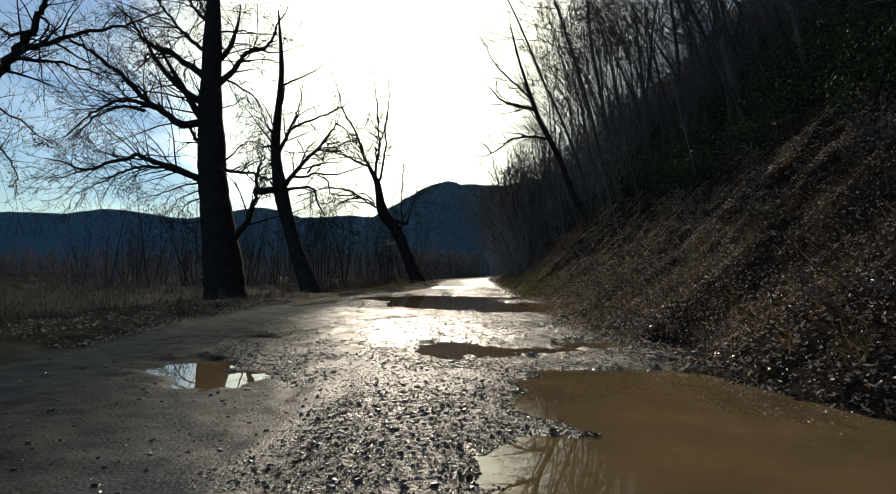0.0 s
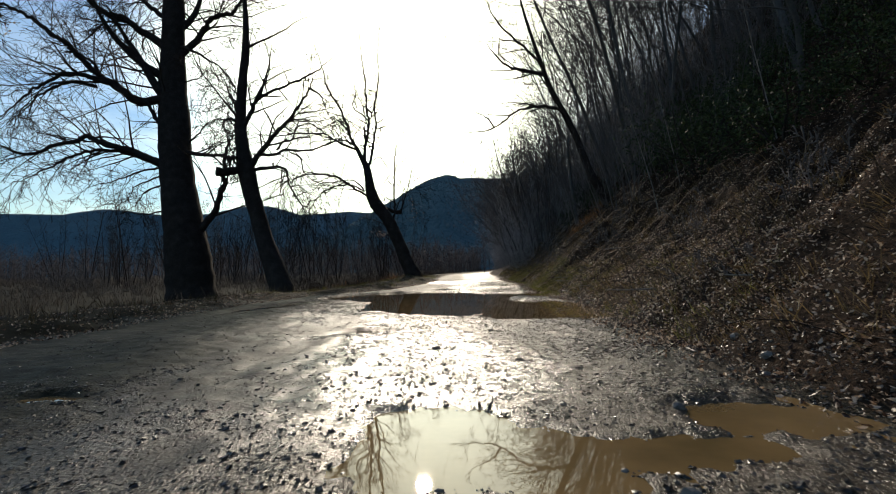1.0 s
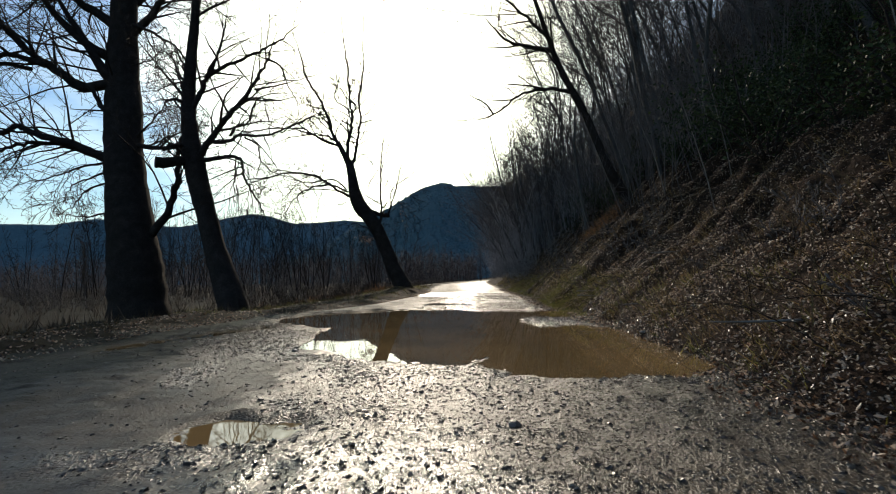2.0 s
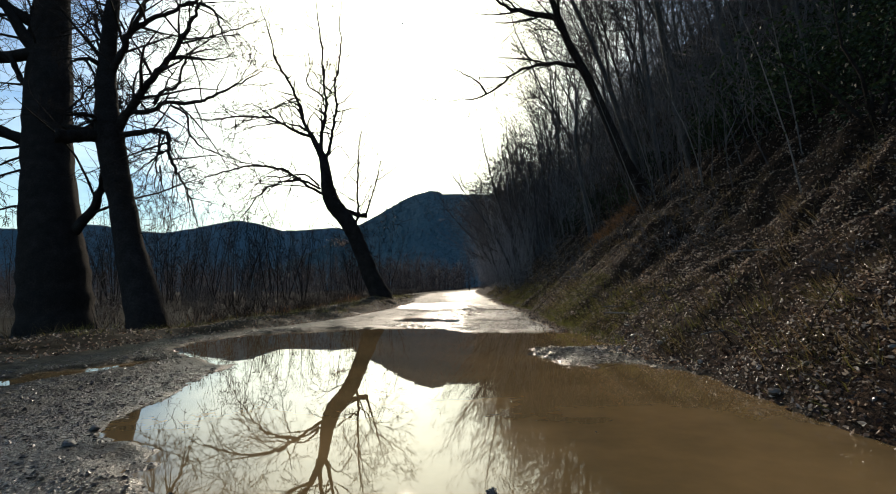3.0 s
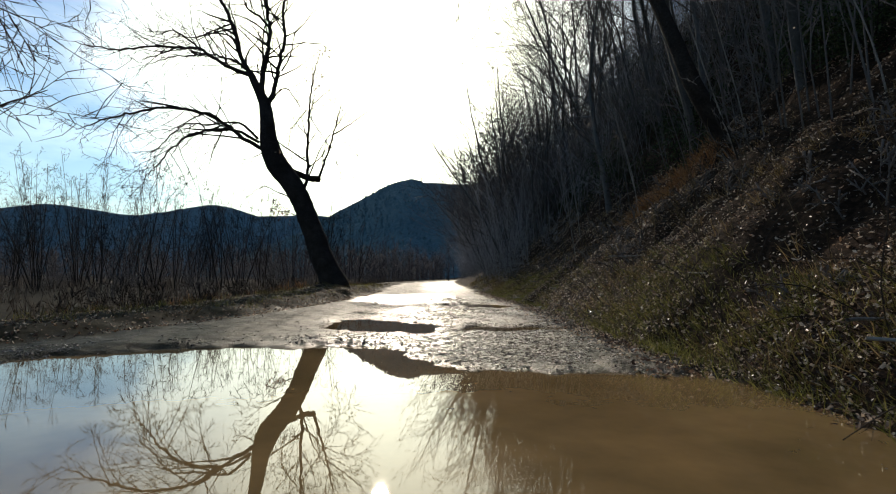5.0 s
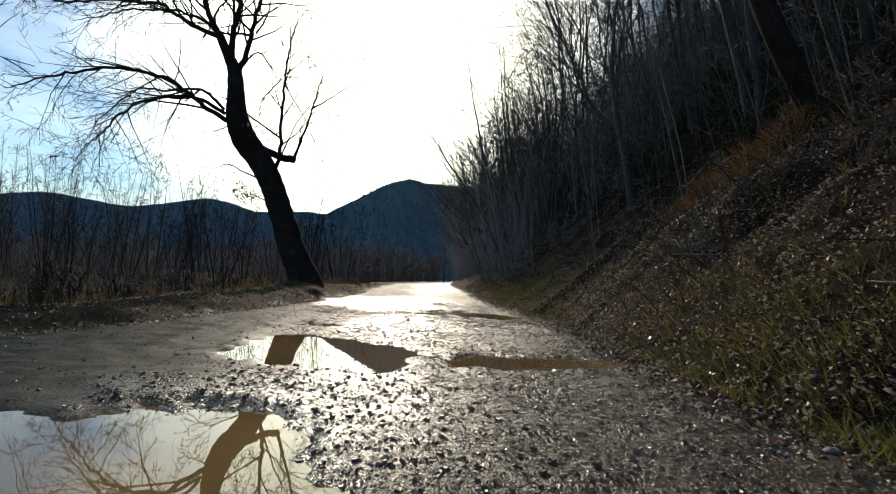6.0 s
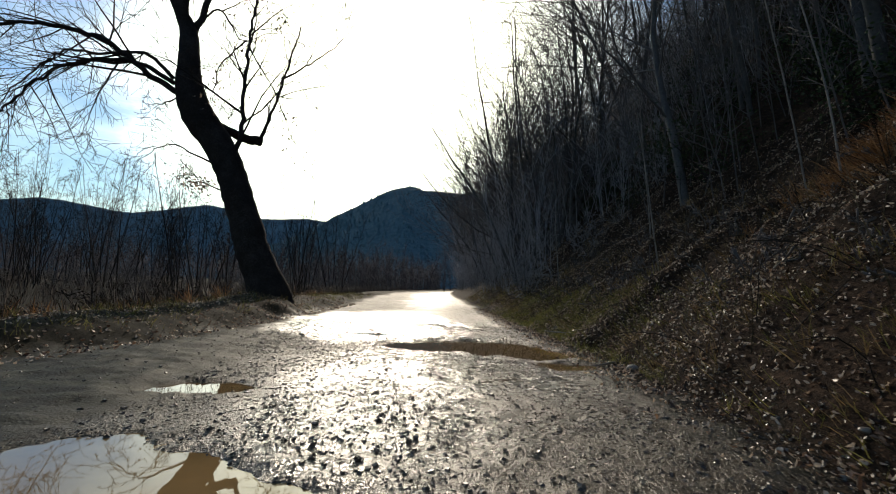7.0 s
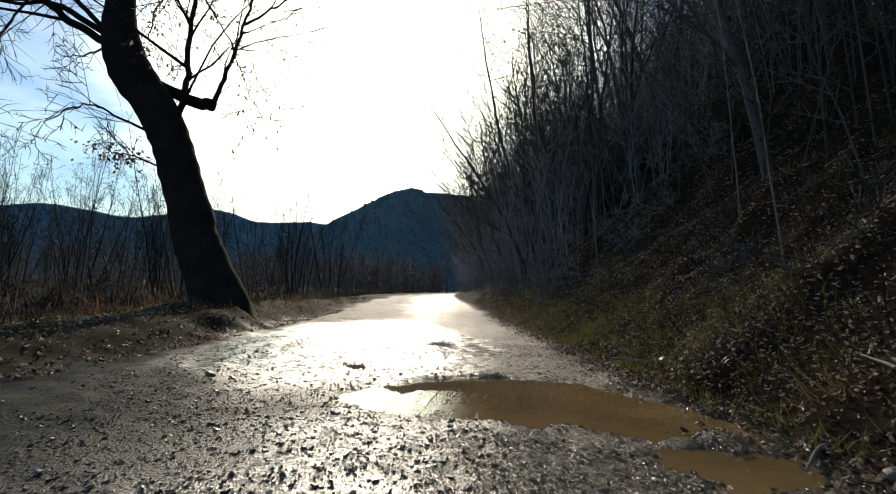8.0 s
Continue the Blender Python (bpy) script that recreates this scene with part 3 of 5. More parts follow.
class BigTree:
    """A big roadside tree: a trunk line with radii, then limbs one by one, then the fine crown."""

    def __init__(self, seed, label, trunk, widths, group="roadside trees"):
        self.rng = random.Random(seed)
        self.base = Vector(trunk[0])
        self.root = tagged(new("bare_tree"), label, "tree", group)
        self.root.location = self.base
        self.line = curve_points([Vector(q) - self.base for q in trunk], 5)
        self.radii = taper(widths, len(self.line))
        self.lines = []
        rng, w = self.rng, Wood()
        lumpy = [r * rng.uniform(0.96, 1.05) for r in self.radii]
        w.limb(self.line, lumpy, 18)
        r0 = widths[1]
        foot = self.line[3]
        for k in range(8):
            a = 2 * math.pi * k / 8 + rng.uniform(-0.3, 0.3)
            out = Vector((math.cos(a), math.sin(a), 0))
            w.limb([foot + out * r0 * 0.5 + Vector((0, 0, r0 * 1.3)), foot + out * r0 * 0.74 + Vector((0, 0, r0 * 0.3)), foot + out * r0 * 0.92 + Vector((0, 0, -0.15)), foot + out * r0 * 1.15 + Vector((0, 0, -0.7))],
                   [r0 * 0.12, r0 * 0.2, r0 * 0.22, r0 * 0.15], 7)
        mesh_object("trunk", w.verts, w.faces, BARK, self.root)

    def limb(self, r, pts, stub=False):
        rng, w = self.rng, Wood()
        ln = curve_points([Vector(q) - self.base for q in pts], 5)
        gap = (ln[1] - ln[0]).length
        for i in range(2, len(ln)):
            ln[i] = ln[i] + Vector((rng.gauss(0, 0.10), rng.gauss(0, 0.2), rng.gauss(0, 0.10))) * gap * min(1, i / 5)
        w.limb(ln, taper([r, r * 0.95, r, r * 1.1], len(ln)) if stub else taper([r * 1.0, r * 0.72, r * 0.55, r * 0.38, r * 0.13], len(ln)), 9)
        ob = mesh_object("limb", w.verts, w.faces, BARK, self.root, "broken stub" if stub else "")
        if not stub:
            self.lines.append((ln, r, ob))

    def more_limbs(self, count, low, length, lift):
        for k in range(count):
            u = low + (0.97 - low) * (k + self.rng.random()) / count
            p, d = along(self.line, u)
            r = self.radii[min(int(u * len(self.radii)), len(self.radii) - 1)] * self.rng.uniform(0.25, 0.42)
            ln = wander(self.rng, p, side_way(self.rng, d, self.rng.uniform(0.6, 1.1)), length * self.rng.uniform(0.7, 1.2), 9, 0.11, lift)
            w = Wood()
            w.limb(ln, taper([r, r * 0.65, r * 0.4, r * 0.12], len(ln)), 8)
            self.lines.append((ln, r, mesh_object("limb", w.verts, w.faces, BARK, self.root)))

    def crown(self, length, per_metre, depth, lift, least, more=(3, 5)):
        for ln, r, ob in self.lines:
            c = Wood()
            total = sum((ln[i + 1] - ln[i]).length for i in range(len(ln) - 1))
            shoots(self.rng, c, ln, min(r, 0.13), min(length, total * 0.6), depth, max(4, int(per_metre * total)), lift, 3, 0.1, 0.14, least, more, (0.5, 0.8), True)
            mesh_object("spray", c.verts, c.faces, DARK_TWIG, ob, "fine dark twigs")["kind"] = "stuff"


    def withered(self, count, size, picks):
        """Dead leaves that still hang on some of the limbs."""
        rng, verts, faces = self.rng, [], []
        for _ in range(count):
            ln = self.lines[rng.choice(picks)][0]
            p, d = along(ln, rng.uniform(0.25, 1.0))
            q = p + Vector((rng.gauss(0, 0.16), rng.gauss(0, 0.16), rng.gauss(-0.04, 0.14)))
            u = Vector((rng.gauss(0, 1), rng.gauss(0, 1), rng.gauss(-0.7, 0.6))).normalized() * size * rng.uniform(0.6, 1.3)
            v = u.orthogonal().normalized() * size * 0.3
            o = len(verts)
            verts.extend([tuple(q), tuple(q + u * 0.5 + v), tuple(q + u), tuple(q + u * 0.45 - v * 0.8)])
            faces.append((o, o + 1, o + 2, o + 3))
        mesh_object("withered_leaves", verts, faces, LEAF, self.root, "few curled brown leaves", False)["kind"] = "stuff"


old = BigTree(3, "huge old bare tree with a thick dark trunk beside the road",
              [(-12.4, 30.4, -1.0), (-12.5, 30.5, 0), (-12.7, 30.6, 1.5), (-13.0, 30.8, 3), (-13.5, 31.3, 5), (-13.9, 31.7, 7), (-14.1, 32, 9), (-14.4, 32.4, 11), (-14.4, 32.5, 15), (-14.6, 33, 20), (-14.4, 33, 24)],
              [1.3, 1.18, 1.08, 0.96, 0.85, 0.8, 0.76, 0.68, 0.55, 0.3, 0.08])
old.limb(0.240, [(-14.4, 31.8, 10.05), (-15.73, 31.67, 9.85), (-16.55, 31.55, 10.36), (-17.22, 31.42, 10.87), (-17.88, 31.29, 11.35), (-18.54, 31.16, 12.06), (-19.19, 31.04, 12.76), (-19.83, 30.91, 13.16), (-20.62, 30.78, 13.86), (-21.4, 30.65, 14.31), (-22.16, 30.53, 14.64), (-23.21, 30.4, 15.09)])
old.limb(0.170, [(-14.35, 31.6, 8.39), (-14.87, 31.57, 8.99), (-15.27, 31.53, 9.74), (-15.93, 31.5, 10.16)])
old.limb(0.140, [(-17.08, 31.2, 10.7), (-18.08, 30.93, 11.01), (-18.91, 30.67, 10.99), (-19.44, 30.4, 10.61), (-20.08, 30.13, 10.1), (-20.71, 29.87, 9.31), (-21.31, 29.6, 8.54)])
old.limb(0.100, [(-17.73, 31.2, 10.54), (-18.92, 31.32, 10.83), (-19.89, 31.44, 10.68), (-20.86, 31.56, 10.28), (-21.68, 31.68, 9.58), (-22.8, 31.8, 8.88)])
old.limb(0.100, [(-17.55, 31.1, 11.06), (-17.58, 30.95, 11.51), (-18.01, 30.8, 11.9), (-18.48, 30.65, 12.15), (-18.95, 30.5, 12.03)])
old.limb(0.200, [(-14.09, 31.4, 6.4), (-15.17, 31.22, 6.82), (-15.94, 31.04, 7.18), (-16.85, 30.85, 7.36), (-17.45, 30.67, 7.67), (-17.76, 30.49, 7.78), (-18.49, 30.31, 7.4), (-19.2, 30.13, 7.23), (-19.9, 29.95, 6.83), (-20.59, 29.76, 6.81), (-21.27, 29.58, 7.14), (-22.22, 29.4, 7.31)])
old.limb(0.120, [(-14.24, 31.4, 6.28), (-15.92, 31.26, 7.05), (-17.15, 31.11, 7.22), (-18.07, 30.97, 7.11), (-18.84, 30.83, 6.8), (-19.45, 30.69, 6.35), (-20.33, 30.54, 5.91), (-21.35, 30.4, 5.41)])
old.limb(0.060, [(-14.28, 31.2, 6.3), (-15.25, 30.85, 6.02), (-15.9, 30.5, 5.68), (-16.68, 30.15, 5.35), (-17.28, 29.8, 5.03)])
old.limb(0.050, [(-14.03, 31, 5.88), (-15, 30.67, 5.41), (-15.38, 30.33, 4.94), (-15.32, 30, 4.33)])
old.limb(0.050, [(-13.98, 30.9, 5.37), (-14.78, 30.53, 4.95), (-15.14, 30.17, 4.2), (-15.4, 29.8, 3.89)])
old.limb(0.050, [(-13.82, 30.7, 4.01), (-14.79, 30.3, 3.79), (-15.26, 29.9, 3.89)])
old.limb(0.240, [(-14.43, 32.2, 12.71), (-15.35, 32.05, 13.44), (-16.03, 31.9, 13.84), (-16.7, 31.75, 14.4), (-17.36, 31.6, 14.49), (-18.01, 31.45, 14.89), (-18.37, 31.3, 15.42), (-18.87, 31.15, 16.26), (-19.5, 31, 16.79)])
old.limb(0.090, [(-16.43, 31.8, 14.17), (-17.06, 31.6, 14.18), (-17.68, 31.4, 13.8), (-18.28, 31.2, 12.96), (-19.02, 31, 12.44)])
old.limb(0.200, [(-13.82, 32.2, 12.55), (-12.9, 32, 13.22), (-12.36, 31.8, 13.9), (-11.68, 31.6, 14.32), (-10.85, 31.4, 14.39), (-10.33, 31.2, 14.8), (-9.96, 31, 15.6), (-9.3, 30.8, 16.53)])
old.limb(0.060, [(-12.9, 32, 13.16), (-11.72, 31.7, 13.23), (-10.94, 31.4, 13.24)])
old.limb(0.080, [(-13.72, 32, 12.87), (-12.8, 31.77, 12.45), (-12.1, 31.53, 11.95), (-11.55, 31.3, 11.64), (-11.02, 31.07, 11.01), (-10.63, 30.83, 10.33), (-10.34, 30.6, 9.66)])
old.limb(0.050, [(-13.62, 31.8, 10.86), (-12.53, 31.5, 11.04), (-11.95, 31.2, 11.43)])
old.limb(0.130, [(-13.51, 31.6, 7.15), (-11.95, 31.2, 6.86), (-10.91, 30.8, 6.67), (-10.27, 30.4, 5.94)])
old.limb(0.200, [(-12.3, 30.7, 2.78), (-11.37, 30.52, 3.89), (-10.93, 30.34, 5), (-10.71, 30.16, 6.11), (-10.5, 29.98, 7.06), (-10.09, 29.8, 7.65)])
old.limb(0.060, [(-13.51, 31.6, 7.27), (-12.58, 31.3, 7.98), (-11.86, 31, 8.49), (-11.16, 30.7, 8.6), (-10.38, 30.4, 8.27)])
old.limb(0.150, [(-14.29, 32.3, 14.21), (-15.69, 32.48, 15.36), (-16.68, 32.66, 16.34), (-17.51, 32.84, 17.34), (-18.35, 33.02, 18.46), (-19.38, 33.2, 19.74)])
old.limb(0.160, [(-14.42, 32.5, 16.27), (-15.53, 32.8, 17.32), (-16.42, 33.1, 18.65), (-17.52, 33.4, 20.61)])
old.limb(0.070, [(-13.87, 32.3, 15.82), (-12.33, 31.93, 15.66), (-11.33, 31.57, 15.32), (-10.11, 31.2, 15.23)])
old.more_limbs(6, 0.62, 6.0, 0.05)
old.crown(3.8, 2.6, 2, -0.02, 0.0095, (3, 5))

tall = BigTree(8, "tall bare tree with a leaning trunk and a broken stub",
               [(-5.9, 23.7, -0.4), (-5.95, 23.75, 0), (-6.41, 24.16, 1), (-6.9, 24.6, 2), (-7.3, 25, 3), (-7.66, 25.25, 4), (-7.9, 25.35, 5), (-8.15, 25.6, 6), (-8.32, 25.85, 7), (-8.27, 25.9, 8.5), (-8.1, 25.9, 11), (-8.3, 25.9, 14)],
               [0.52, 0.45, 0.39, 0.34, 0.31, 0.33, 0.34, 0.27, 0.23, 0.19, 0.12, 0.04])
tall.limb(0.17, [(-7.9, 25.4, 4.9), (-8.3, 25.0, 4.9), (-8.5, 24.8, 4.8), (-8.8, 24.6, 4.8)], True)
tall.limb(0.09, [(-8.0, 25.6, 5.1), (-8.2, 25.0, 5.4), (-8.2, 24.6, 5.3), (-8.3, 24.0, 5.1)])
tall.limb(0.105, [(-8.18, 25.8, 6.81), (-7.8, 25.67, 7.48), (-7.44, 25.54, 7.98), (-6.93, 25.41, 8.16), (-6.34, 25.29, 8.37), (-5.69, 25.16, 8.58), (-4.97, 25.03, 8.86), (-4.26, 24.9, 9.39)])
tall.limb(0.070, [(-7.62, 25.6, 7.85), (-7.38, 25.7, 8.46), (-7.25, 25.8, 8.93), (-7.1, 25.9, 9.64), (-7.04, 26, 10.54)])
tall.limb(0.125, [(-7.8, 25.4, 5.03), (-7.31, 25.15, 5.56), (-6.83, 24.9, 6), (-6.36, 24.65, 6.43), (-5.89, 24.4, 6.69), (-5.51, 24.15, 7.09), (-5.2, 23.9, 7.4), (-4.9, 23.65, 7.63), (-4.7, 23.4, 8.05)])
tall.limb(0.040, [(-4.84, 23.5, 7.62), (-4.44, 23.35, 7.33), (-4.25, 23.2, 6.92), (-4.06, 23.05, 6.51), (-3.86, 22.9, 6.15)])
tall.limb(0.032, [(-5.4, 23.9, 6.83), (-4.87, 23.62, 6.78), (-4.3, 23.35, 6.79), (-3.63, 23.07, 6.86), (-3.01, 22.8, 6.87)])
tall.limb(0.072, [(-7.34, 25.2, 5.58), (-6.6, 24.89, 5.47), (-6.09, 24.57, 5.59), (-5.39, 24.26, 5.48), (-4.85, 23.94, 5.44), (-4.32, 23.63, 5.53), (-3.69, 23.31, 5.69), (-3.18, 23, 5.81)])
tall.limb(0.050, [(-6.49, 24.8, 5.64), (-6.21, 24.67, 5.92), (-5.8, 24.53, 6.01), (-5.64, 24.4, 6.4), (-5.35, 24.27, 6.71), (-4.95, 24.13, 6.75), (-4.32, 24, 6.75)])
tall.limb(0.034, [(-5.91, 24.5, 5.49), (-5.44, 24.24, 5.19), (-5.21, 23.98, 4.61), (-4.73, 23.72, 4.2), (-4.11, 23.46, 3.93), (-3.48, 23.2, 3.72)])
tall.limb(0.020, [(-5.26, 24.1, 4.65), (-5.36, 23.95, 4.19), (-5.42, 23.8, 3.68)])
tall.limb(0.078, [(-7.67, 25.3, 4.95), (-6.92, 25.11, 4.99), (-6.31, 24.93, 4.96), (-6.08, 24.74, 4.68), (-5.98, 24.55, 4.34), (-5.75, 24.36, 3.94), (-5.52, 24.18, 3.62), (-5.22, 23.99, 3.16), (-4.93, 23.8, 2.51)])
tall.limb(0.030, [(-6.27, 24.7, 4.84), (-6.26, 24.57, 4.13), (-6.23, 24.43, 3.53), (-6.1, 24.3, 2.92)])
tall.limb(0.025, [(-6, 24.5, 4.37), (-6.29, 24.33, 4.08), (-6.53, 24.17, 3.76), (-6.65, 24, 3.58)])
tall.limb(0.020, [(-5.67, 24.2, 3.9), (-5.5, 24, 3.31), (-5.46, 23.8, 2.7)])
tall.limb(0.022, [(-6.21, 24.6, 4), (-6.07, 24.5, 3.26), (-5.83, 24.4, 2.7)])
tall.limb(0.062, [(-8.25, 25.5, 5.1), (-8.43, 25.2, 5.43), (-8.54, 24.9, 5.48), (-8.65, 24.6, 5.36)])
tall.limb(0.082, [(-8.4, 25.8, 7.05), (-8.54, 25.4, 7.08), (-8.65, 25, 6.87), (-8.58, 24.6, 6.45)])
tall.limb(0.035, [(-8.48, 25.2, 6.96), (-8.13, 25, 6.49), (-8, 24.8, 6.12), (-8.16, 24.6, 6.04)])
tall.limb(0.042, [(-8.46, 25.9, 7.31), (-8.53, 25.6, 7.85), (-8.58, 25.3, 7.94), (-8.86, 25, 7.84)])
tall.limb(0.062, [(-8.31, 25.9, 7.47), (-8.49, 26.02, 8.21), (-8.73, 26.15, 8.77), (-8.98, 26.27, 9.18), (-9.35, 26.4, 9.84)])
tall.more_limbs(5, 0.72, 3.0, 0.05)
tall.crown(2.3, 3.3, 2, -0.05, 0.005, (3, 4))

lean = BigTree(21, "leaning bare tree with a crooked trunk on the verge",
               [(-1.72, 38.1, -0.5), (-1.88, 38.12, 0.3), (-2.2, 38.2, 1.0), (-2.51, 38.3, 1.62), (-2.67, 38.4, 2.09), (-3.0, 38.6, 2.85), (-3.33, 38.8, 3.62), (-3.78, 38.95, 4.4), (-4.41, 39.1, 5.19), (-4.73, 39.2, 6.0), (-4.88, 39.4, 6.88), (-5.08, 39.7, 7.75), (-5.35, 39.8, 8.28), (-5.78, 39.9, 9.15)],
               [0.66, 0.52, 0.45, 0.42, 0.40, 0.385, 0.38, 0.40, 0.42, 0.35, 0.28, 0.24, 0.18, 0.13])
lean.limb(0.090, [(-4.76, 39.2, 5.66), (-5.68, 39.06, 6.15), (-6.28, 38.91, 6.59), (-6.9, 38.77, 6.96), (-7.77, 38.62, 7.14), (-8.63, 38.48, 7.11), (-9.46, 38.33, 6.87), (-10.28, 38.19, 6.59), (-10.97, 38.04, 6.28), (-11.32, 37.9, 6.04)])
lean.limb(0.068, [(-5.12, 39.2, 6.04), (-6.01, 38.94, 6.46), (-6.86, 38.69, 6.38), (-7.68, 38.43, 5.98), (-8.13, 38.17, 5.38), (-8.46, 37.91, 4.75), (-8.67, 37.66, 4.36), (-8.76, 37.4, 3.87)])
lean.limb(0.056, [(-5.2, 39.3, 6.21), (-5.85, 39.21, 6.78), (-6.3, 39.12, 6.8), (-7.1, 39.04, 6.66), (-7.88, 38.95, 6.63), (-8.3, 38.86, 6.24), (-8.72, 38.77, 5.74), (-9.02, 38.69, 5.36), (-9.13, 38.6, 4.82)])
lean.limb(0.030, [(-6.46, 38.9, 6.44), (-6.61, 38.67, 5.74), (-6.75, 38.43, 4.98), (-6.84, 38.2, 4.12)])
lean.limb(0.030, [(-4.76, 39.1, 5.73), (-5.29, 38.95, 5.38), (-5.6, 38.8, 5.27)])
lean.limb(0.095, [(-5.55, 39.8, 8.91), (-6.58, 39.92, 9.32), (-7.36, 40.05, 9.79), (-8.03, 40.17, 10.18), (-8.94, 40.3, 10.23), (-9.98, 40.42, 10.29), (-11.27, 40.55, 10.15), (-12.57, 40.67, 10.32), (-13.26, 40.8, 10.57)])
lean.limb(0.060, [(-5.6, 39.8, 8.96), (-6.25, 39.62, 9.47), (-7.16, 39.43, 9.63), (-7.81, 39.25, 9.47), (-8.45, 39.07, 9.34), (-9.3, 38.88, 8.96), (-10.01, 38.7, 8.64)])
lean.limb(0.042, [(-7.92, 40.2, 10.17), (-8.71, 40.3, 10.79), (-9.24, 40.4, 10.97), (-9.78, 40.5, 10.84), (-10.33, 40.6, 11.19), (-10.83, 40.7, 11.74)])
lean.limb(0.125, [(-5.15, 39.8, 8.03), (-5.82, 39.88, 9.19), (-6.23, 39.95, 9.98), (-6.51, 40.02, 11.04), (-6.92, 40.1, 11.97), (-7.46, 40.17, 12.77), (-7.88, 40.25, 13.72), (-8.26, 40.32, 15.34), (-8.87, 40.4, 16.97)])
lean.limb(0.045, [(-6.37, 40, 10.38), (-6.7, 39.84, 10.64), (-7.26, 39.68, 10.61), (-7.92, 39.52, 10.35), (-8.46, 39.36, 10.3), (-8.99, 39.2, 10.12)])
lean.limb(0.125, [(-5.02, 39.7, 7.5), (-5.2, 39.56, 8.59), (-4.98, 39.43, 9.55), (-4.84, 39.29, 10.51), (-4.89, 39.15, 11.2), (-4.97, 39.01, 12.14), (-5.03, 38.88, 13.57), (-5.18, 38.74, 14.99), (-5.36, 38.6, 16.65)])
lean.limb(0.060, [(-4.9, 39.3, 10.82), (-5.33, 39.25, 11.24), (-5.73, 39.2, 11.5), (-5.86, 39.15, 11.93), (-5.67, 39.1, 12.41), (-5.79, 39.05, 13.39), (-6.15, 39, 14.36)])
lean.limb(0.105, [(-5.04, 39.8, 7.52), (-4.72, 39.92, 8.72), (-4.58, 40.05, 9.8), (-4.47, 40.17, 10.89), (-4.59, 40.3, 12), (-4.44, 40.42, 12.86), (-4.28, 40.55, 14.27), (-4.37, 40.67, 15.97), (-4.23, 40.8, 17.71)])
lean.limb(0.042, [(-4.54, 40.1, 9.3), (-4.22, 40.23, 10), (-4.08, 40.37, 10.98), (-3.85, 40.5, 11.63)])
lean.limb(0.036, [(-4.78, 39.7, 7.93), (-4.46, 39.57, 8.3), (-4.12, 39.43, 8.31), (-3.72, 39.3, 7.78), (-3.4, 39.17, 7.37), (-2.83, 39.03, 7.51), (-2.09, 38.9, 7.68)])
lean.limb(0.020, [(-4.13, 39.5, 8.33), (-3.5, 39.35, 8.6), (-2.79, 39.2, 8.81)])
lean.limb(0.078, [(-3.37, 38.75, 3.79), (-3.13, 38.83, 4.72), (-3.2, 38.91, 5.71), (-3.17, 38.99, 6.71), (-3.15, 39.06, 7.71), (-3.1, 39.14, 8.61), (-2.94, 39.22, 9.27), (-2.82, 39.3, 10.01)])
lean.limb(0.024, [(-3.13, 39, 7.08), (-2.8, 38.88, 6.56), (-2.3, 38.75, 5.81), (-1.8, 38.62, 4.7), (-1.38, 38.5, 4.01)])
lean.limb(0.125, [(-4.34, 39.15, 5.31), (-3.93, 39.28, 4.99), (-3.23, 39.42, 4.7), (-2.81, 39.55, 4.68)], True)
lean.limb(0.060, [(-2.83, 39.55, 4.7), (-2.57, 39.51, 5.47), (-2.27, 39.47, 6.47), (-2.03, 39.44, 7.47), (-1.83, 39.4, 8.14)])
lean.limb(0.034, [(-2.25, 39.45, 6.51), (-1.53, 39.4, 6.96), (-0.79, 39.35, 7.59), (-0.29, 39.3, 8.19)])
lean.limb(0.018, [(-2.47, 39.5, 5.97), (-1.77, 39.35, 5.92), (-1.07, 39.2, 5.92)])
lean.limb(0.028, [(-3.3, 39.1, 7.35), (-3.65, 38.95, 6.81), (-3.85, 38.8, 6.41), (-3.86, 38.65, 5.77), (-3.87, 38.5, 5.14)])
lean.limb(0.030, [(-3.57, 38.7, 3.71), (-4.3, 38.43, 4.01), (-4.62, 38.15, 4.11), (-4.96, 37.88, 3.82), (-5.26, 37.6, 3.39)])
lean.limb(0.024, [(-3.27, 38.6, 3.01), (-3.77, 38.33, 3.17), (-4.09, 38.07, 3.2), (-4.31, 37.8, 3.38)])
lean.crown(2.4, 3.1, 2, -0.01, 0.006, (3, 4))
lean.withered(420, 0.10, [14, 15, 16, 17, 21, 23, 23])

over = BigTree(33, "dark bare tree leaning out from the bank over the road",
               [(8.2, 28.9, 3.0), (7.8, 28.7, 3.7), (6.95, 28.5, 5), (6.6, 28.6, 6), (6.3, 28.8, 7), (5.8, 28.7, 8), (5.2, 28.5, 9), (4.7, 28.3, 10.2), (3.9, 28, 12.5), (3.4, 27.8, 14.5)],
               [0.25, 0.21, 0.18, 0.16, 0.15, 0.14, 0.125, 0.10, 0.065, 0.025], "wood on the bank")
over.limb(0.12, [(4.85, 28.4, 9.8), (3.96, 28.7, 10.1), (3.0, 28.8, 10.5), (2.2, 28.8, 11.5)])
over.limb(0.09, [(5.7, 28.7, 8.2), (4.76, 29.04, 8.5), (3.6, 29.6, 8.4), (2.53, 29.98, 7.7), (1.2, 30, 7.5)])
over.limb(0.05, [(2.6, 29.98, 7.75), (2.3, 30, 8.2), (1.8, 30, 8.5), (1.0, 30, 8.9)])
over.limb(0.08, [(4.6, 28.3, 10.4), (3.6, 28.1, 11.2), (2.6, 28.0, 12.2), (1.9, 27.8, 13.6)])
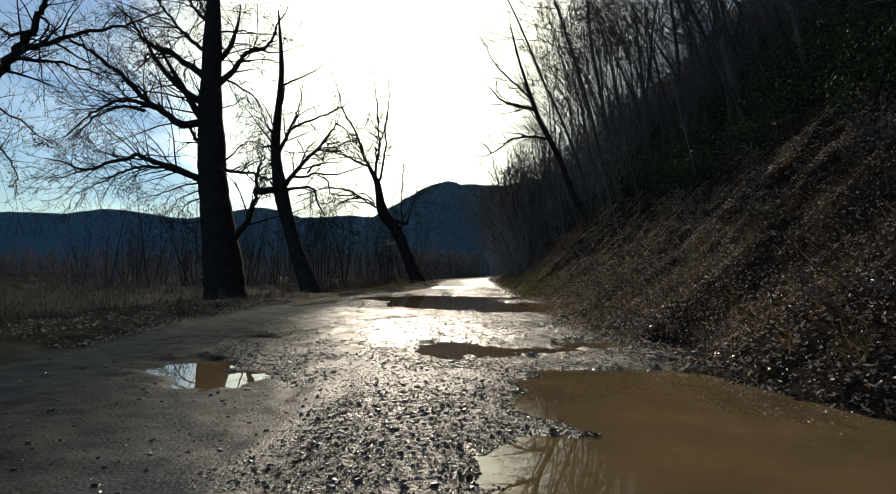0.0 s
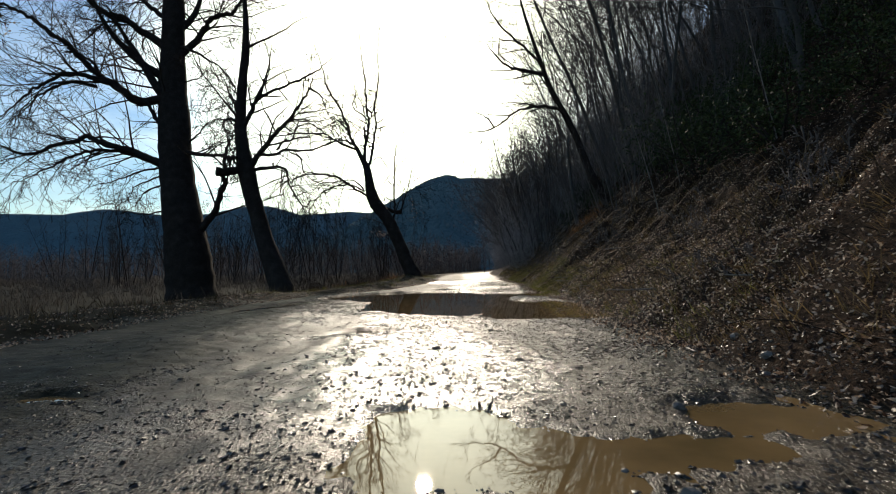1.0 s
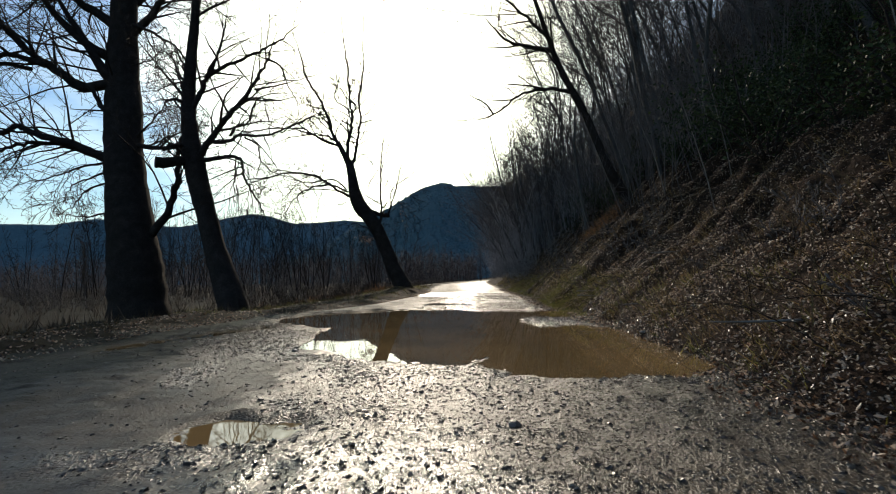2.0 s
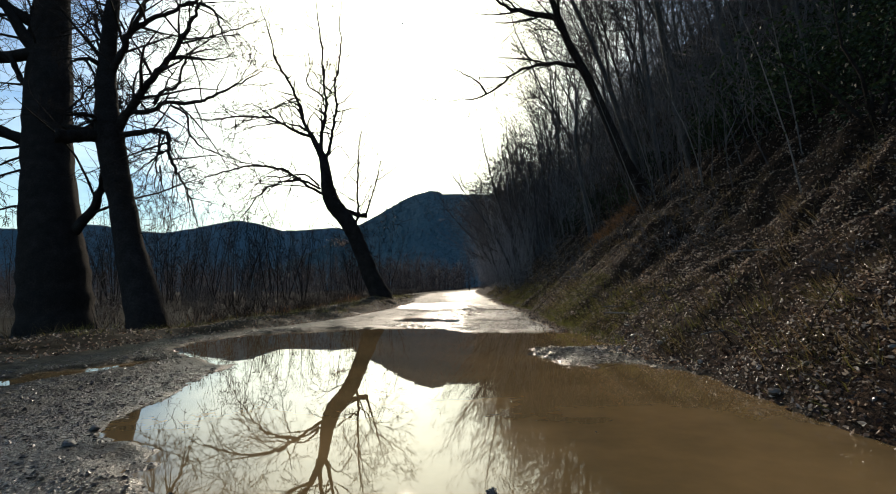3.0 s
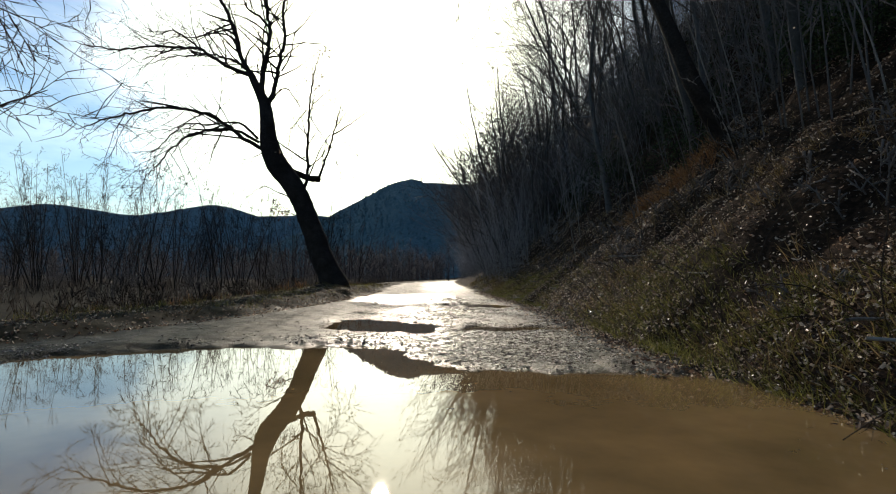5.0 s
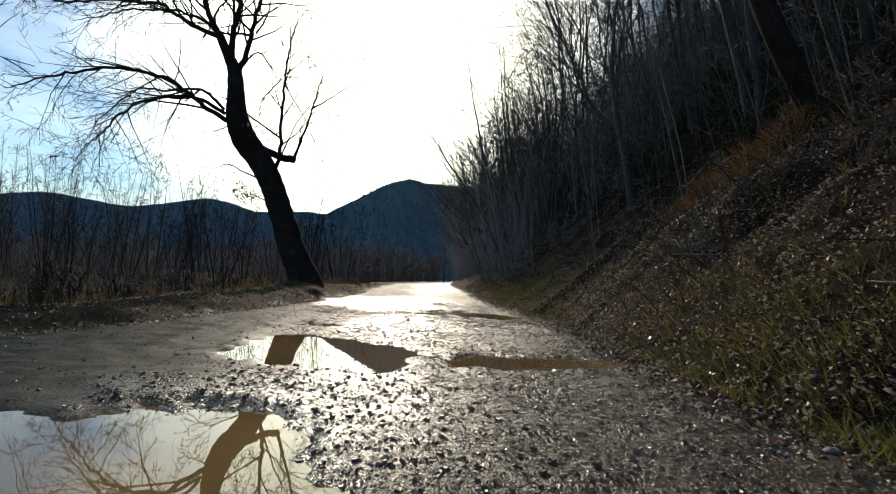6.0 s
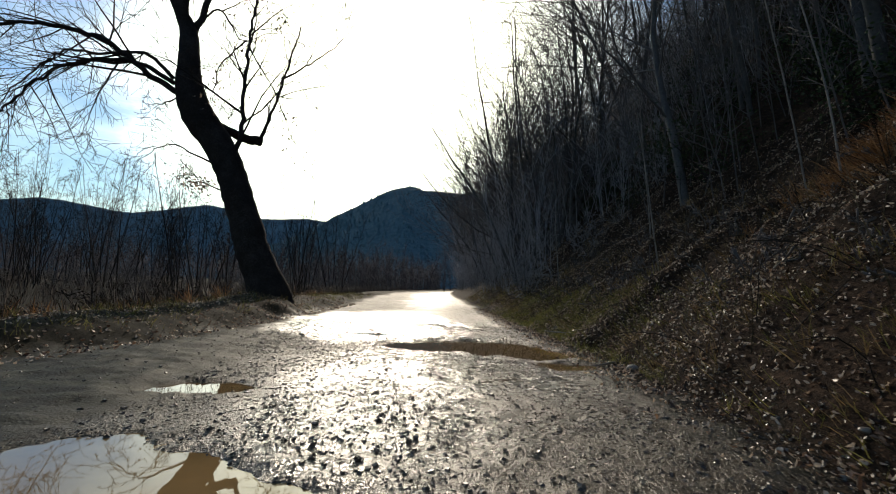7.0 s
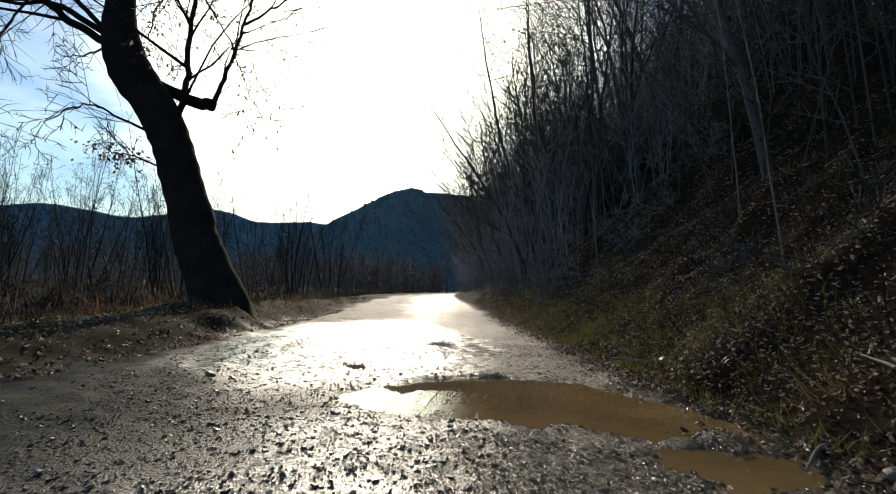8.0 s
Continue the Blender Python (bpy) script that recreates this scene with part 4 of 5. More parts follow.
over.more_limbs(4, 0.6, 2.5, 0.05)
over.crown(1.8, 2.6, 2, 0.01, 0.006)

near = BigTree(44, "bare tree with a few withered leaves beside the meadow",
               [(-18.2, 19.0, -0.8), (-18.0, 19.0, 1), (-17.4, 19, 4), (-16.6, 18.8, 6), (-16.9, 18.8, 9), (-17.2, 18.8, 13)],
               [0.5, 0.42, 0.36, 0.3, 0.2, 0.05])
near.limb(0.220, [(-16.97, 18.8, 7.37), (-16, 18.7, 8.17), (-15.34, 18.6, 8.9), (-14.78, 18.5, 9.55), (-14.39, 18.4, 10.23), (-13.97, 18.3, 10.84), (-13.49, 18.2, 11.68)])
near.limb(0.120, [(-15.41, 18.5, 8.67), (-14.62, 18.32, 8.91), (-13.78, 18.13, 8.98), (-12.87, 17.95, 9.2), (-11.78, 17.77, 9.32), (-10.7, 17.58, 9.4), (-9.55, 17.4, 9.79)])
near.limb(0.090, [(-15.49, 18.5, 8.61), (-14.54, 18.38, 8.46), (-13.65, 18.25, 8.35), (-12.55, 18.12, 8.02), (-11.63, 18, 7.69)])
near.limb(0.045, [(-14.34, 18.3, 10.01), (-13.96, 18.2, 9.68), (-14.16, 18.1, 8.96), (-14.02, 18, 8.21), (-13.83, 17.9, 7.37), (-13.68, 17.8, 6.35)])
near.limb(0.080, [(-14.7, 18.4, 9.5), (-15.54, 18.57, 9.47), (-16.09, 18.73, 9.75), (-16.96, 18.9, 10)])
near.limb(0.050, [(-16.88, 18.8, 7.68), (-15.84, 18.57, 6.78), (-14.84, 18.35, 6.2), (-14.05, 18.12, 5.64), (-13.05, 17.9, 5.15)])
near.limb(0.050, [(-16.79, 18.9, 6.04), (-15.86, 18.67, 5.36), (-15.03, 18.43, 4.5), (-14.91, 18.2, 3.46)])
near.crown(2.2, 2.0, 2, -0.02, 0.006, (3, 4))
near.withered(520, 0.10, [1, 2, 4, 5, 5, 6])


def slim_tree(seed, height, label, group, stems=1, spread=0.0, first=0.2, side=0.40, count=18, up=0.07, bark=GREY_BARK, name="bare_tree", category="tree", twig=TWIG, girth=0.0085, bend=0.10):
    """A slim tree or many-stemmed bush: trunk or stems, and crown."""
    rng = random.Random(seed)
    root = tagged(new(name), label, category, group)
    c = Wood()
    for k in range(stems):
        w = Wood()
        a = 2 * math.pi * k / stems + rng.uniform(-0.5, 0.5)
        lean = Vector((math.cos(a) * spread + rng.gauss(0, 0.08), math.sin(a) * spread + rng.gauss(0, 0.08), 1))
        h = height * (1 if k == 0 else rng.uniform(0.6, 1.0))
        line = wander(rng, Vector((math.cos(a), math.sin(a), 0)) * 0.05 * (stems > 1) * height * 0.3 + Vector((0, 0, -0.4)), lean, h, 11, bend, 0.03)
        r0 = girth * h * rng.uniform(0.8, 1.15)
        w.limb(line, taper([r0, r0 * 0.8, r0 * 0.6, r0 * 0.32, 0.012], len(line)), 6)
        mesh_object("trunk" if stems < 3 else "stem", w.verts, w.faces, bark, root)
        for i in range(count):
            u = first + (0.98 - first) * (i + rng.random()) / count
            p, d = along(line, u)
            L = h * side * (1.1 - 0.75 * u) * rng.uniform(0.6, 1.3)
            ln = wander(rng, p, side_way(rng, d, rng.uniform(0.5, 1.15)), L, 5 if stems < 3 else 3, 0.16, up)
            r = max(r0 * (1 - 0.8 * u) * 0.42, 0.008)
            c.limb(ln, taper([r, r * 0.6, r * 0.2 + 0.004], len(ln)), 3)
            shoots(rng, c, ln, r, L * 0.6, 1, 5 if count > 20 or stems < 3 < count else 3, 0.03, 3, 0.12, 0.14, 0.009, (3, 5) if stems < 3 else (1, 2), (0.5, 0.75))
    mesh_object("crown", c.verts, c.faces, twig, root)
    return root


def plant(kinds, spots, rng, tilt=3.0, scales=(0.8, 1.15), lean=0.0, sink=0.0):
    """Sets the kinds out in turn at the spots; the first of each kind is the thing itself, the rest its copies."""
    used = set()
    heights = ground_heights(spots)
    for k, (x, y) in enumerate(spots):
        m = pose(x, y, heights[k] - sink, rng.gauss(0, tilt), rng.gauss(lean, tilt), rng.uniform(-50, 50) if lean else rng.uniform(0, 360))
        src = kinds[k % len(kinds)]
        if src.name in used:
            ob = copy_thing(src, m)
        else:
            used.add(src.name)
            ob = src
            ob.matrix_basis = m
        f = rng.uniform(*scales)
        ob.scale = (f, f, f)


def spread_spots(rng, count, place, apart, taken=()):
    spots, tries = list(taken), 0
    while len(spots) < count + len(taken) and tries < 20000:
        tries += 1
        x, y = place()
        if all((x - a) ** 2 + (y - b) ** 2 > apart * apart for a, b in spots):
            spots.append((x, y))
    return spots[len(taken):]


def plant_wood():
    rng = random.Random(5)
    kinds = [slim_tree(100 + k, h, "slim leafless tree in the wood on the bank", "wood on the bank", 1 + (k % 3), 0.2 * (k % 3 > 0), 0.16, 0.46, (24, 13, 10)[k % 3], 0.04) for k, h in enumerate((14, 15, 12.5, 14, 13.5, 11))]

    def edge():
        y = 46 + 66 * rng.random() ** 1.2
        return float(right_edge(y)) + rng.uniform(2.0, 7.5), y

    def slope():
        y = rng.uniform(8, 80)
        s = rng.uniform(7 if y < 36 else 4, 30)
        return float(right_edge(y)) + s, y

    def brow():
        y = rng.uniform(27, 62)
        return float(right_edge(y)) + rng.uniform(4.5 if y < 36 else 6.0, 15), y

    tall_kinds = [slim_tree(130 + k, h, "tall straight leafless tree at the brow of the bank", "wood on the bank", 1, 0, 0.3, 0.44, 20, 0.05, girth=0.0065) for k, h in enumerate((17, 18.5, 16, 19))]
    tall_spots = spread_spots(rng, 52, brow, 1.5)
    plant(tall_kinds, tall_spots, rng, 2.5, (0.8, 1.1), -5.0)
    first = spread_spots(rng, 90, edge, 1.4, tall_spots)
    plant(kinds, first, rng, 4.0, (0.7, 1.05), -5.0)
    plant([slim_tree(110 + k, h, "slim leafless tree high on the wooded bank", "wood on the bank", 1, 0, 0.18, 0.42, 15) for k, h in enumerate((14, 15, 12.5))], spread_spots(rng, 70, slope, 1.9, tall_spots + first), rng, 3.0, (0.8, 1.15), -4.0)


plant_wood()


def leafy_bush(seed, size):
    """An evergreen bush: stems under clumps of small dark leaves."""
    rng = random.Random(seed)
    root = tagged(new("evergreen_bush"), "dark evergreen bush among trees on the bank", "bush", "evergreens on the bank")
    w, verts, faces = Wood(), [], []
    for k in range(7):
        a = rng.uniform(0, 6.28)
        ln = wander(rng, Vector((0, 0, -0.2)), Vector((math.cos(a) * 0.7, math.sin(a) * 0.7, 1)), size * rng.uniform(0.7, 1.1), 5, 0.15, 0.02)
        w.limb(ln, taper([0.03, 0.02, 0.006], len(ln)), 4)
        for j in range(8):
            p, d = along(ln, rng.uniform(0.25, 1.0))
            c = p + Vector((rng.gauss(0, 0.16), rng.gauss(0, 0.16), rng.gauss(0, 0.12))) * size
            for _ in range(30):
                q = c + Vector((rng.gauss(0, 0.13), rng.gauss(0, 0.13), rng.gauss(0, 0.10))) * size
                u = Vector((rng.gauss(0, 1), rng.gauss(0, 1), rng.gauss(0, 0.6))).normalized()
                v = u.orthogonal().normalized()
                v.rotate(Matrix.Rotation(rng.uniform(0, 6.28), 3, u))
                l, b = rng.uniform(0.05, 0.09), rng.uniform(0.015, 0.028)
                o = len(verts)
                verts.extend([tuple(q), tuple(q + u * l * 0.5 + v * b), tuple(q + u * l), tuple(q + u * l * 0.5 - v * b)])
                faces.append((o, o + 1, o + 2, o + 3))
    mesh_object("stem", w.verts, w.faces, BARK, root)
    mesh_object("foliage", verts, faces, EVERGREEN, root, smooth=False)
    return root


def plant_bushes():
    rng = random.Random(9)
    kinds = [slim_tree(200 + k, h, "tangled leafless bush in the wood", "undergrowth", 5, 0.45, 0.12, 0.34, 5, 0.03, BARK, "bare_bush", "bush") for k, h in enumerate((2.6, 3.2, 2.2))]

    def slope():
        y = rng.uniform(4, 115)
        return float(right_edge(y)) + rng.uniform(3.2 if y < 40 else 1.2, 24), y

    plant(kinds, spread_spots(rng, 30, slope, 1.3), rng, 6.0, (0.7, 1.3))
    def roadside():
        y = rng.uniform(40, 118)
        return float(right_edge(y)) + 0.6 + 4.5 * rng.random(), y

    plant([slim_tree(230 + k, h, "tangled grey-brown leafless bush beside the road", "undergrowth", 6, 0.4, 0.06, 0.42, 6, 0.0, GREY_BARK, "bare_bush", "bush", HAZY_SCRUB, girth=0.006) for k, h in enumerate((2.4, 3.0, 3.6))], spread_spots(rng, 55, roadside, 1.0), rng, 6.0, (0.5, 0.95))

    def crest():
        y = rng.uniform(29, 95)
        return float(right_edge(y)) + rng.uniform(7 if y < 40 else 5, 24), y

    plant([slim_tree(245 + k, h, "tall many-stemmed leafless thicket on the wooded bank", "undergrowth", 5, 0.6, 0.06, 0.42, 6, 0.0, GREY_BARK, "bare_bush", "bush", TWIG) for k, h in enumerate((4.4, 5.4))], spread_spots(rng, 60, crest, 1.4), rng, 6.0, (0.75, 1.2), -6)

    def foot():
        y = rng.uniform(3, 44)
        return float(right_edge(y)) + rng.uniform(0.9, 3.2), y

    plant([slim_tree(280 + k, h, "low tangled leafless scrub on the bank", "scrub on the bank", 5, 0.6, 0.1, 0.4, 5, 0.0, TWIG, "bare_bush", "bush") for k, h in enumerate((0.9, 1.2))], spread_spots(rng, 44, foot, 0.7), rng, 12.0, (0.6, 1.2), -8)
    ever = [leafy_bush(300 + k, h) for k, h in enumerate((1.5, 2.0))]

    def shade():
        y = rng.uniform(6, 62)
        return float(right_edge(y)) + rng.uniform(4.6, 16), y

    def brake():
        y = rng.uniform(1, 30)
        return float(right_edge(y)) + rng.uniform(4.4, 10), y

    low = spread_spots(rng, 56, brake, 0.9)
    plant(ever, low + spread_spots(rng, 80, shade, 1.2, low), rng, 8.0, (0.6, 1.4), 0, 0.1)
    hedge = [slim_tree(220 + k, h, "brown leafless thicket bush in the meadow", "thicket across the meadow", 6, 0.5, 0.05, 0.46, 8, 0.02, BARK, "bare_bush", "bush", TWIG, girth=0.006) for k, h in enumerate((2.6, 3.2, 2.2))]

    def meadow():
        y = rng.uniform(40, 125)
        return float(left_edge(y)) - rng.uniform(3.0 if y > 46 else 5.0, 14 + (y - 30) * 0.9), y

    def strip():
        x = rng.uniform(-42, -15.5)
        return x, 38 + rng.uniform(-7, 7) + (x + 15) * 0.25

    a = spread_spots(rng, 50, meadow, 1.7)
    plant(hedge, a, rng, 5.0, (0.75, 1.3))
    plant([copy_thing(h, h.matrix_basis) for h in hedge], spread_spots(rng, 20, strip, 1.5, a), rng, 5.0, (0.4, 0.65))

    def verge():
        y = rng.uniform(29, 52)
        return float(left_edge(y)) - 1.6 - 6.5 * rng.random(), y

    plant([slim_tree(290 + k, h, "low dark leafless scrub along the verge", "scrub on the verge", 6, 0.5, 0.08, 0.4, 6, 0.0, BARK, "bare_bush", "bush", DARK_TWIG) for k, h in enumerate((0.9, 1.3))], spread_spots(rng, 38, verge, 0.7, [(-1.75, 38.1)]), rng, 8.0, (0.7, 1.3))
    poles = [slim_tree(240 + k, h, "slender upright leafless sapling in the meadow", "saplings in the meadow", 4, 0.13, 0.25, 0.20, 18, 0.14, BARK, twig=DARK_TWIG, girth=0.0042, bend=0.03) for k, h in enumerate((11.5, 12.5, 10.0))]

    def row():
        y = rng.uniform(58, 84)
        return rng.uniform(-46, -7) + (y - 70) * 0.2, y

    plant(poles, spread_spots(rng, 46, row, 1.8) + [(-8.2, 73.5), (-4.4, 75), (-13, 70)], rng, 2.0, (0.8, 1.15))

    def far():
        y = rng.uniform(112, 190)
        return float(left_edge(y)) + rng.uniform(-34, 26), y

    plant([slim_tree(260 + k, h, "leafless tree beyond the road's bend", "trees beyond the bend", 1, 0, 0.1, 0.32, 16, 0.09) for k, h in enumerate((9, 11))], spread_spots(rng, 26, far, 2.6), rng, 3.0)


plant_bushes()


# ---- loose cover: shingle, leaves, grass ----
def scatter(name, label, category, mat, shape, faces, x, y, size, rng, tilt, flat=(1, 1, 1), lift=0.0, jitter=0.0, z=None, smooth=False):
    """One joined mesh of many small pieces lying on the ground, each turned, tilted and sized for itself."""
    n = len(x)
    shape = np.asarray(shape, float) * np.asarray(flat)
    if z is None:
        z = land(x, y)[0]
        zx, zy = land(x + 0.05, y)[0], land(x, y + 0.05)[0]
        nx, ny = -(zx - z) / 0.05, -(zy - z) / 0.05
    else:
        nx, ny = np.zeros(n), np.zeros(n)
    up = np.stack([nx, ny, np.ones(n)], 1) + rng.normal(0, tilt, (n, 3)) * (1, 1, 0)
    up /= np.linalg.norm(up, axis=1)[:, None]
    a = rng.uniform(0, 2 * np.pi, n)
    side = np.stack([np.cos(a), np.sin(a), np.zeros(n)], 1)
    side -= up * (side * up).sum(1)[:, None]
    side /= np.linalg.norm(side, axis=1)[:, None]
    third = np.cross(up, side)
    local = np.repeat(shape[None], n, 0) * (1 + rng.normal(0, jitter, (n, len(shape), 1)) if jitter else 1)
    local = local * size[:, None, None]
    pts = local[..., :1] * side[:, None] + local[..., 1:2] * third[:, None] + local[..., 2:] * up[:, None]
    pts += np.stack([x, y, z + lift * size], 1)[:, None]
    k = len(shape)
    offsets = (np.arange(n) * k)[:, None]
    flatf = [i for f in faces for i in f]
    loop = (offsets + np.array(flatf)[None]).ravel()
    lens = np.array([len(f) for f in faces])
    start = np.concatenate([[0], np.cumsum(np.tile(lens, n))[:-1]])
    me = bpy.data.meshes.new(name)
    me.vertices.add(n * k)
    me.vertices.foreach_set("co", pts.astype(np.float32).ravel())
    me.loops.add(len(loop))
    me.loops.foreach_set("vertex_index", loop.astype(np.int32))
    me.polygons.add(len(start))
    me.polygons.foreach_set("loop_start", start.astype(np.int32))
    me.polygons.foreach_set("use_smooth", np.full(len(start), smooth))
    me.update(calc_edges=True)
    me.validate()
    me.materials.append(mat)
    return tagged(new(name, me), label, category, kind="stuff")


PEBBLE = [(-0.8, -0.6, -0.4), (0.7, -0.8, -0.4), (0.9, 0.6, -0.4), (-0.6, 0.9, -0.4), (-0.5, -0.5, 0.5), (0.6, -0.4, 0.6), (0.5, 0.5, 0.45), (-0.5, 0.4, 0.6)]
CHIP = [(-1.0, -0.7, -0.5), (1.1, -0.5, -0.5), (-0.1, 1.0, -0.5), (0.05, -0.05, 0.75)]
CHIP_FACES = [(0, 1, 3), (1, 2, 3), (2, 0, 3)]
PEBBLE_FACES = [(0, 1, 5, 4), (1, 2, 6, 5), (2, 3, 7, 6), (3, 0, 4, 7), (4, 5, 6, 7)]
LEAFLET = [(-0.52, 0.03, 0.10), (-0.24, 0.30, 0.22), (0.16, 0.19, 0.02), (0.56, -0.05, 0.26), (0.24, -0.26, 0.24), (-0.16, -0.20, 0.05)]
LEAFLET_FACES = [(0, 3, 2, 1), (0, 5, 4, 3)]
BLADE = [(-0.012, 0, 0), (0.012, 0, 0), (-0.010, 0.10, 0.5), (0.010, 0.10, 0.5), (0.0, 0.38, 0.95)]
BLADE_FACES = [(0, 1, 3, 2), (2, 3, 4)]


def loose_cover():
    rng = np.random.default_rng(4)
    # shingle on the road, thickest between and round the puddles, and larger clods among it
    for n, low, high, shape, faces in ((470000, 0.004, 0.0115, CHIP, CHIP_FACES), (85000, 0.007, 0.021, PEBBLE, PEBBLE_FACES)):
        y = 1.0 + 35 * rng.random(n) ** 1.1
        x = rng.uniform(-4.4, 4.0, n)
        z, stony = land(x, y)[0::5]
        patch = stony + 1.0 * sum(np.exp(-((x - b[0]) / b[2]) ** 2 - ((y - b[1]) / b[3]) ** 2) for b in BARS)
        keep = (rng.random(n) < 0.06 + 0.80 * patch) & (x < right_edge(y) + 0.35) & (x > left_edge(y)) & (z > -0.022)
        x, y = x[keep], y[keep]
        size = low + (high - low) * rng.random(len(x)) ** 2.4
        scatter("shingle", "wet dark shingle scattered over the road", "gravel", STONE, shape, faces, x, y, size, rng, 0.22, (1, 0.8, 0.6), 0.2, 0.25)
    # stones washed bare on the shingle bars
    for bx, by, rx, ry in BARS:
        n = 2600
        x, y = rng.normal(bx, rx * 0.75, n), rng.normal(by, ry * 0.9, n)
        keep = (land(x, y)[0] > -0.02) & (x < right_edge(y) + 0.1)
        x, y = x[keep], y[keep]
        scatter("shingle", "coarse wet stones washed bare on a bar between puddles", "gravel", STONE, PEBBLE, PEBBLE_FACES, x, y, 0.006 + 0.016 * rng.random(len(x)) ** 2.2, rng, 0.25, (1, 0.8, 0.6), 0.2, 0.25)
    # dead leaves on the bank
    n = 270000
    y = 0.5 + 45.5 * rng.random(n) ** 1.1
    s = -0.5 + 6.5 * rng.random(n) ** 1.3
    x = right_edge(y) + s
    keep = rng.random(n) < (0.4 + 0.6 * step(-0.2, 0.15, fbm(x * 0.9, y * 0.9 + 7, 3))) * step(-0.6, 0.5, s)
    x, y = x[keep], y[keep]
    scatter("leaf_litter", "brown dead leaves lying thick on the bank", "leaves", LEAF, LEAFLET, LEAFLET_FACES, x, y, 0.018 + 0.034 * rng.random(len(x)) ** 1.4, rng, 1.05, (1, 1, 1), 0.35, 0.22)
    n = 16000
    y = rng.uniform(6, 46, n)
    x = left_edge(y) - 5.0 * rng.random(n) ** 1.5 + 0.3
    scatter("leaf_litter", "brown dead leaves strewn along the grassy verge", "leaves", LEAF, LEAFLET, LEAFLET_FACES, x, y, rng.uniform(0.025, 0.06, n), rng, 0.7, (1, 1, 1), 0.15, 0.12)

    def tufts(count, blades, xs, ys, height, mat, label):
        cx, cy = xs(count), ys(count)
        cx = cx(cy) if callable(cx) else cx
        h = np.repeat(rng.uniform(0.6, 1.2, count), blades) * height * rng.uniform(0.6, 1.1, count * blades)
        x = np.repeat(cx, blades) + rng.normal(0, 0.07, count * blades)
        y = np.repeat(cy, blades) + rng.normal(0, 0.07, count * blades)
        scatter("grass", label, "grass", mat, BLADE, BLADE_FACES, x, y, h, rng, 0.55, (1.4, 1, 1), -0.02)

    tufts(1200, 14, lambda n: (lambda yy: right_edge(yy) + 0.3 + 4.0 * rng.random(n) ** 1.4), lambda n: rng.uniform(2, 60, n), 0.25, DRY_GRASS, "dry straw-coloured grass tufts on the bank")
    tufts(330, 12, lambda n: (lambda yy: right_edge(yy) + 0.15 + 1.3 * rng.random(n)), lambda n: rng.uniform(9, 60, n), 0.20, GREEN, "short green grass at the foot of the bank")
    tufts(650, 14, lambda n: (lambda yy: right_edge(yy) + 0.1 + 1.2 * rng.random(n) ** 1.5), lambda n: rng.normal(36, 3.0, n), 0.16, GREEN, "yellow-green mossy grass at the road's edge")
    tufts(420, 14, lambda n: (lambda yy: right_edge(yy) + 0.1 + 1.2 * rng.random(n) ** 1.5), lambda n: rng.normal(22.5, 2.0, n), 0.16, GREEN, "yellow-green mossy grass beside the puddle")
    tufts(120, 18, lambda n: (lambda yy: right_edge(yy) + 2.3 + 1.4 * rng.random(n)), lambda n: rng.normal(29.3, 0.9, n), 0.36, RUST_GRASS, "rust-brown withered grass hanging on the bank")
    tufts(130, 16, lambda n: rng.normal(11.8, 0.7, n), lambda n: rng.normal(32.2, 0.9, n), 0.16, GREEN, "green moss and grass on a spur of the bank")
    tufts(90, 16, lambda n: rng.normal(16.8, 0.8, n), lambda n: rng.normal(34.4, 0.8, n), 0.18, GREEN, "green moss and grass high on the bank")
    tufts(500, 12, lambda n: (lambda yy: left_edge(yy) - 0.3 - 7 * rng.random(n) ** 1.4), lambda n: rng.uniform(4, 62, n), 0.30, DULL_GRASS, "dull withered grass along the meadow's edge")
    tufts(420, 12, lambda n: (lambda yy: left_edge(yy) - 0.2 - 3.0 * rng.random(n)), lambda n: rng.uniform(20, 60, n), 0.18, GREEN, "short green grass along the verge")
    tufts(160, 16, lambda n: (lambda yy: left_edge(yy) - 2.0 - 6 * rng.random(n)), lambda n: rng.uniform(33, 56, n), 0.5, RUST_GRASS, "rust-brown bracken below the leaning tree")


loose_cover()


# ---- brambles, stalks, saplings, stones and sticks ----
PALE_BARK = material("pale_bark", [(0.08, 0.07, 0.06), (0.17, 0.15, 0.13), (0.28, 0.26, 0.23)], (0.55, 0.8), 5.0, 40.0, 0.4, 0.004, 0.35)


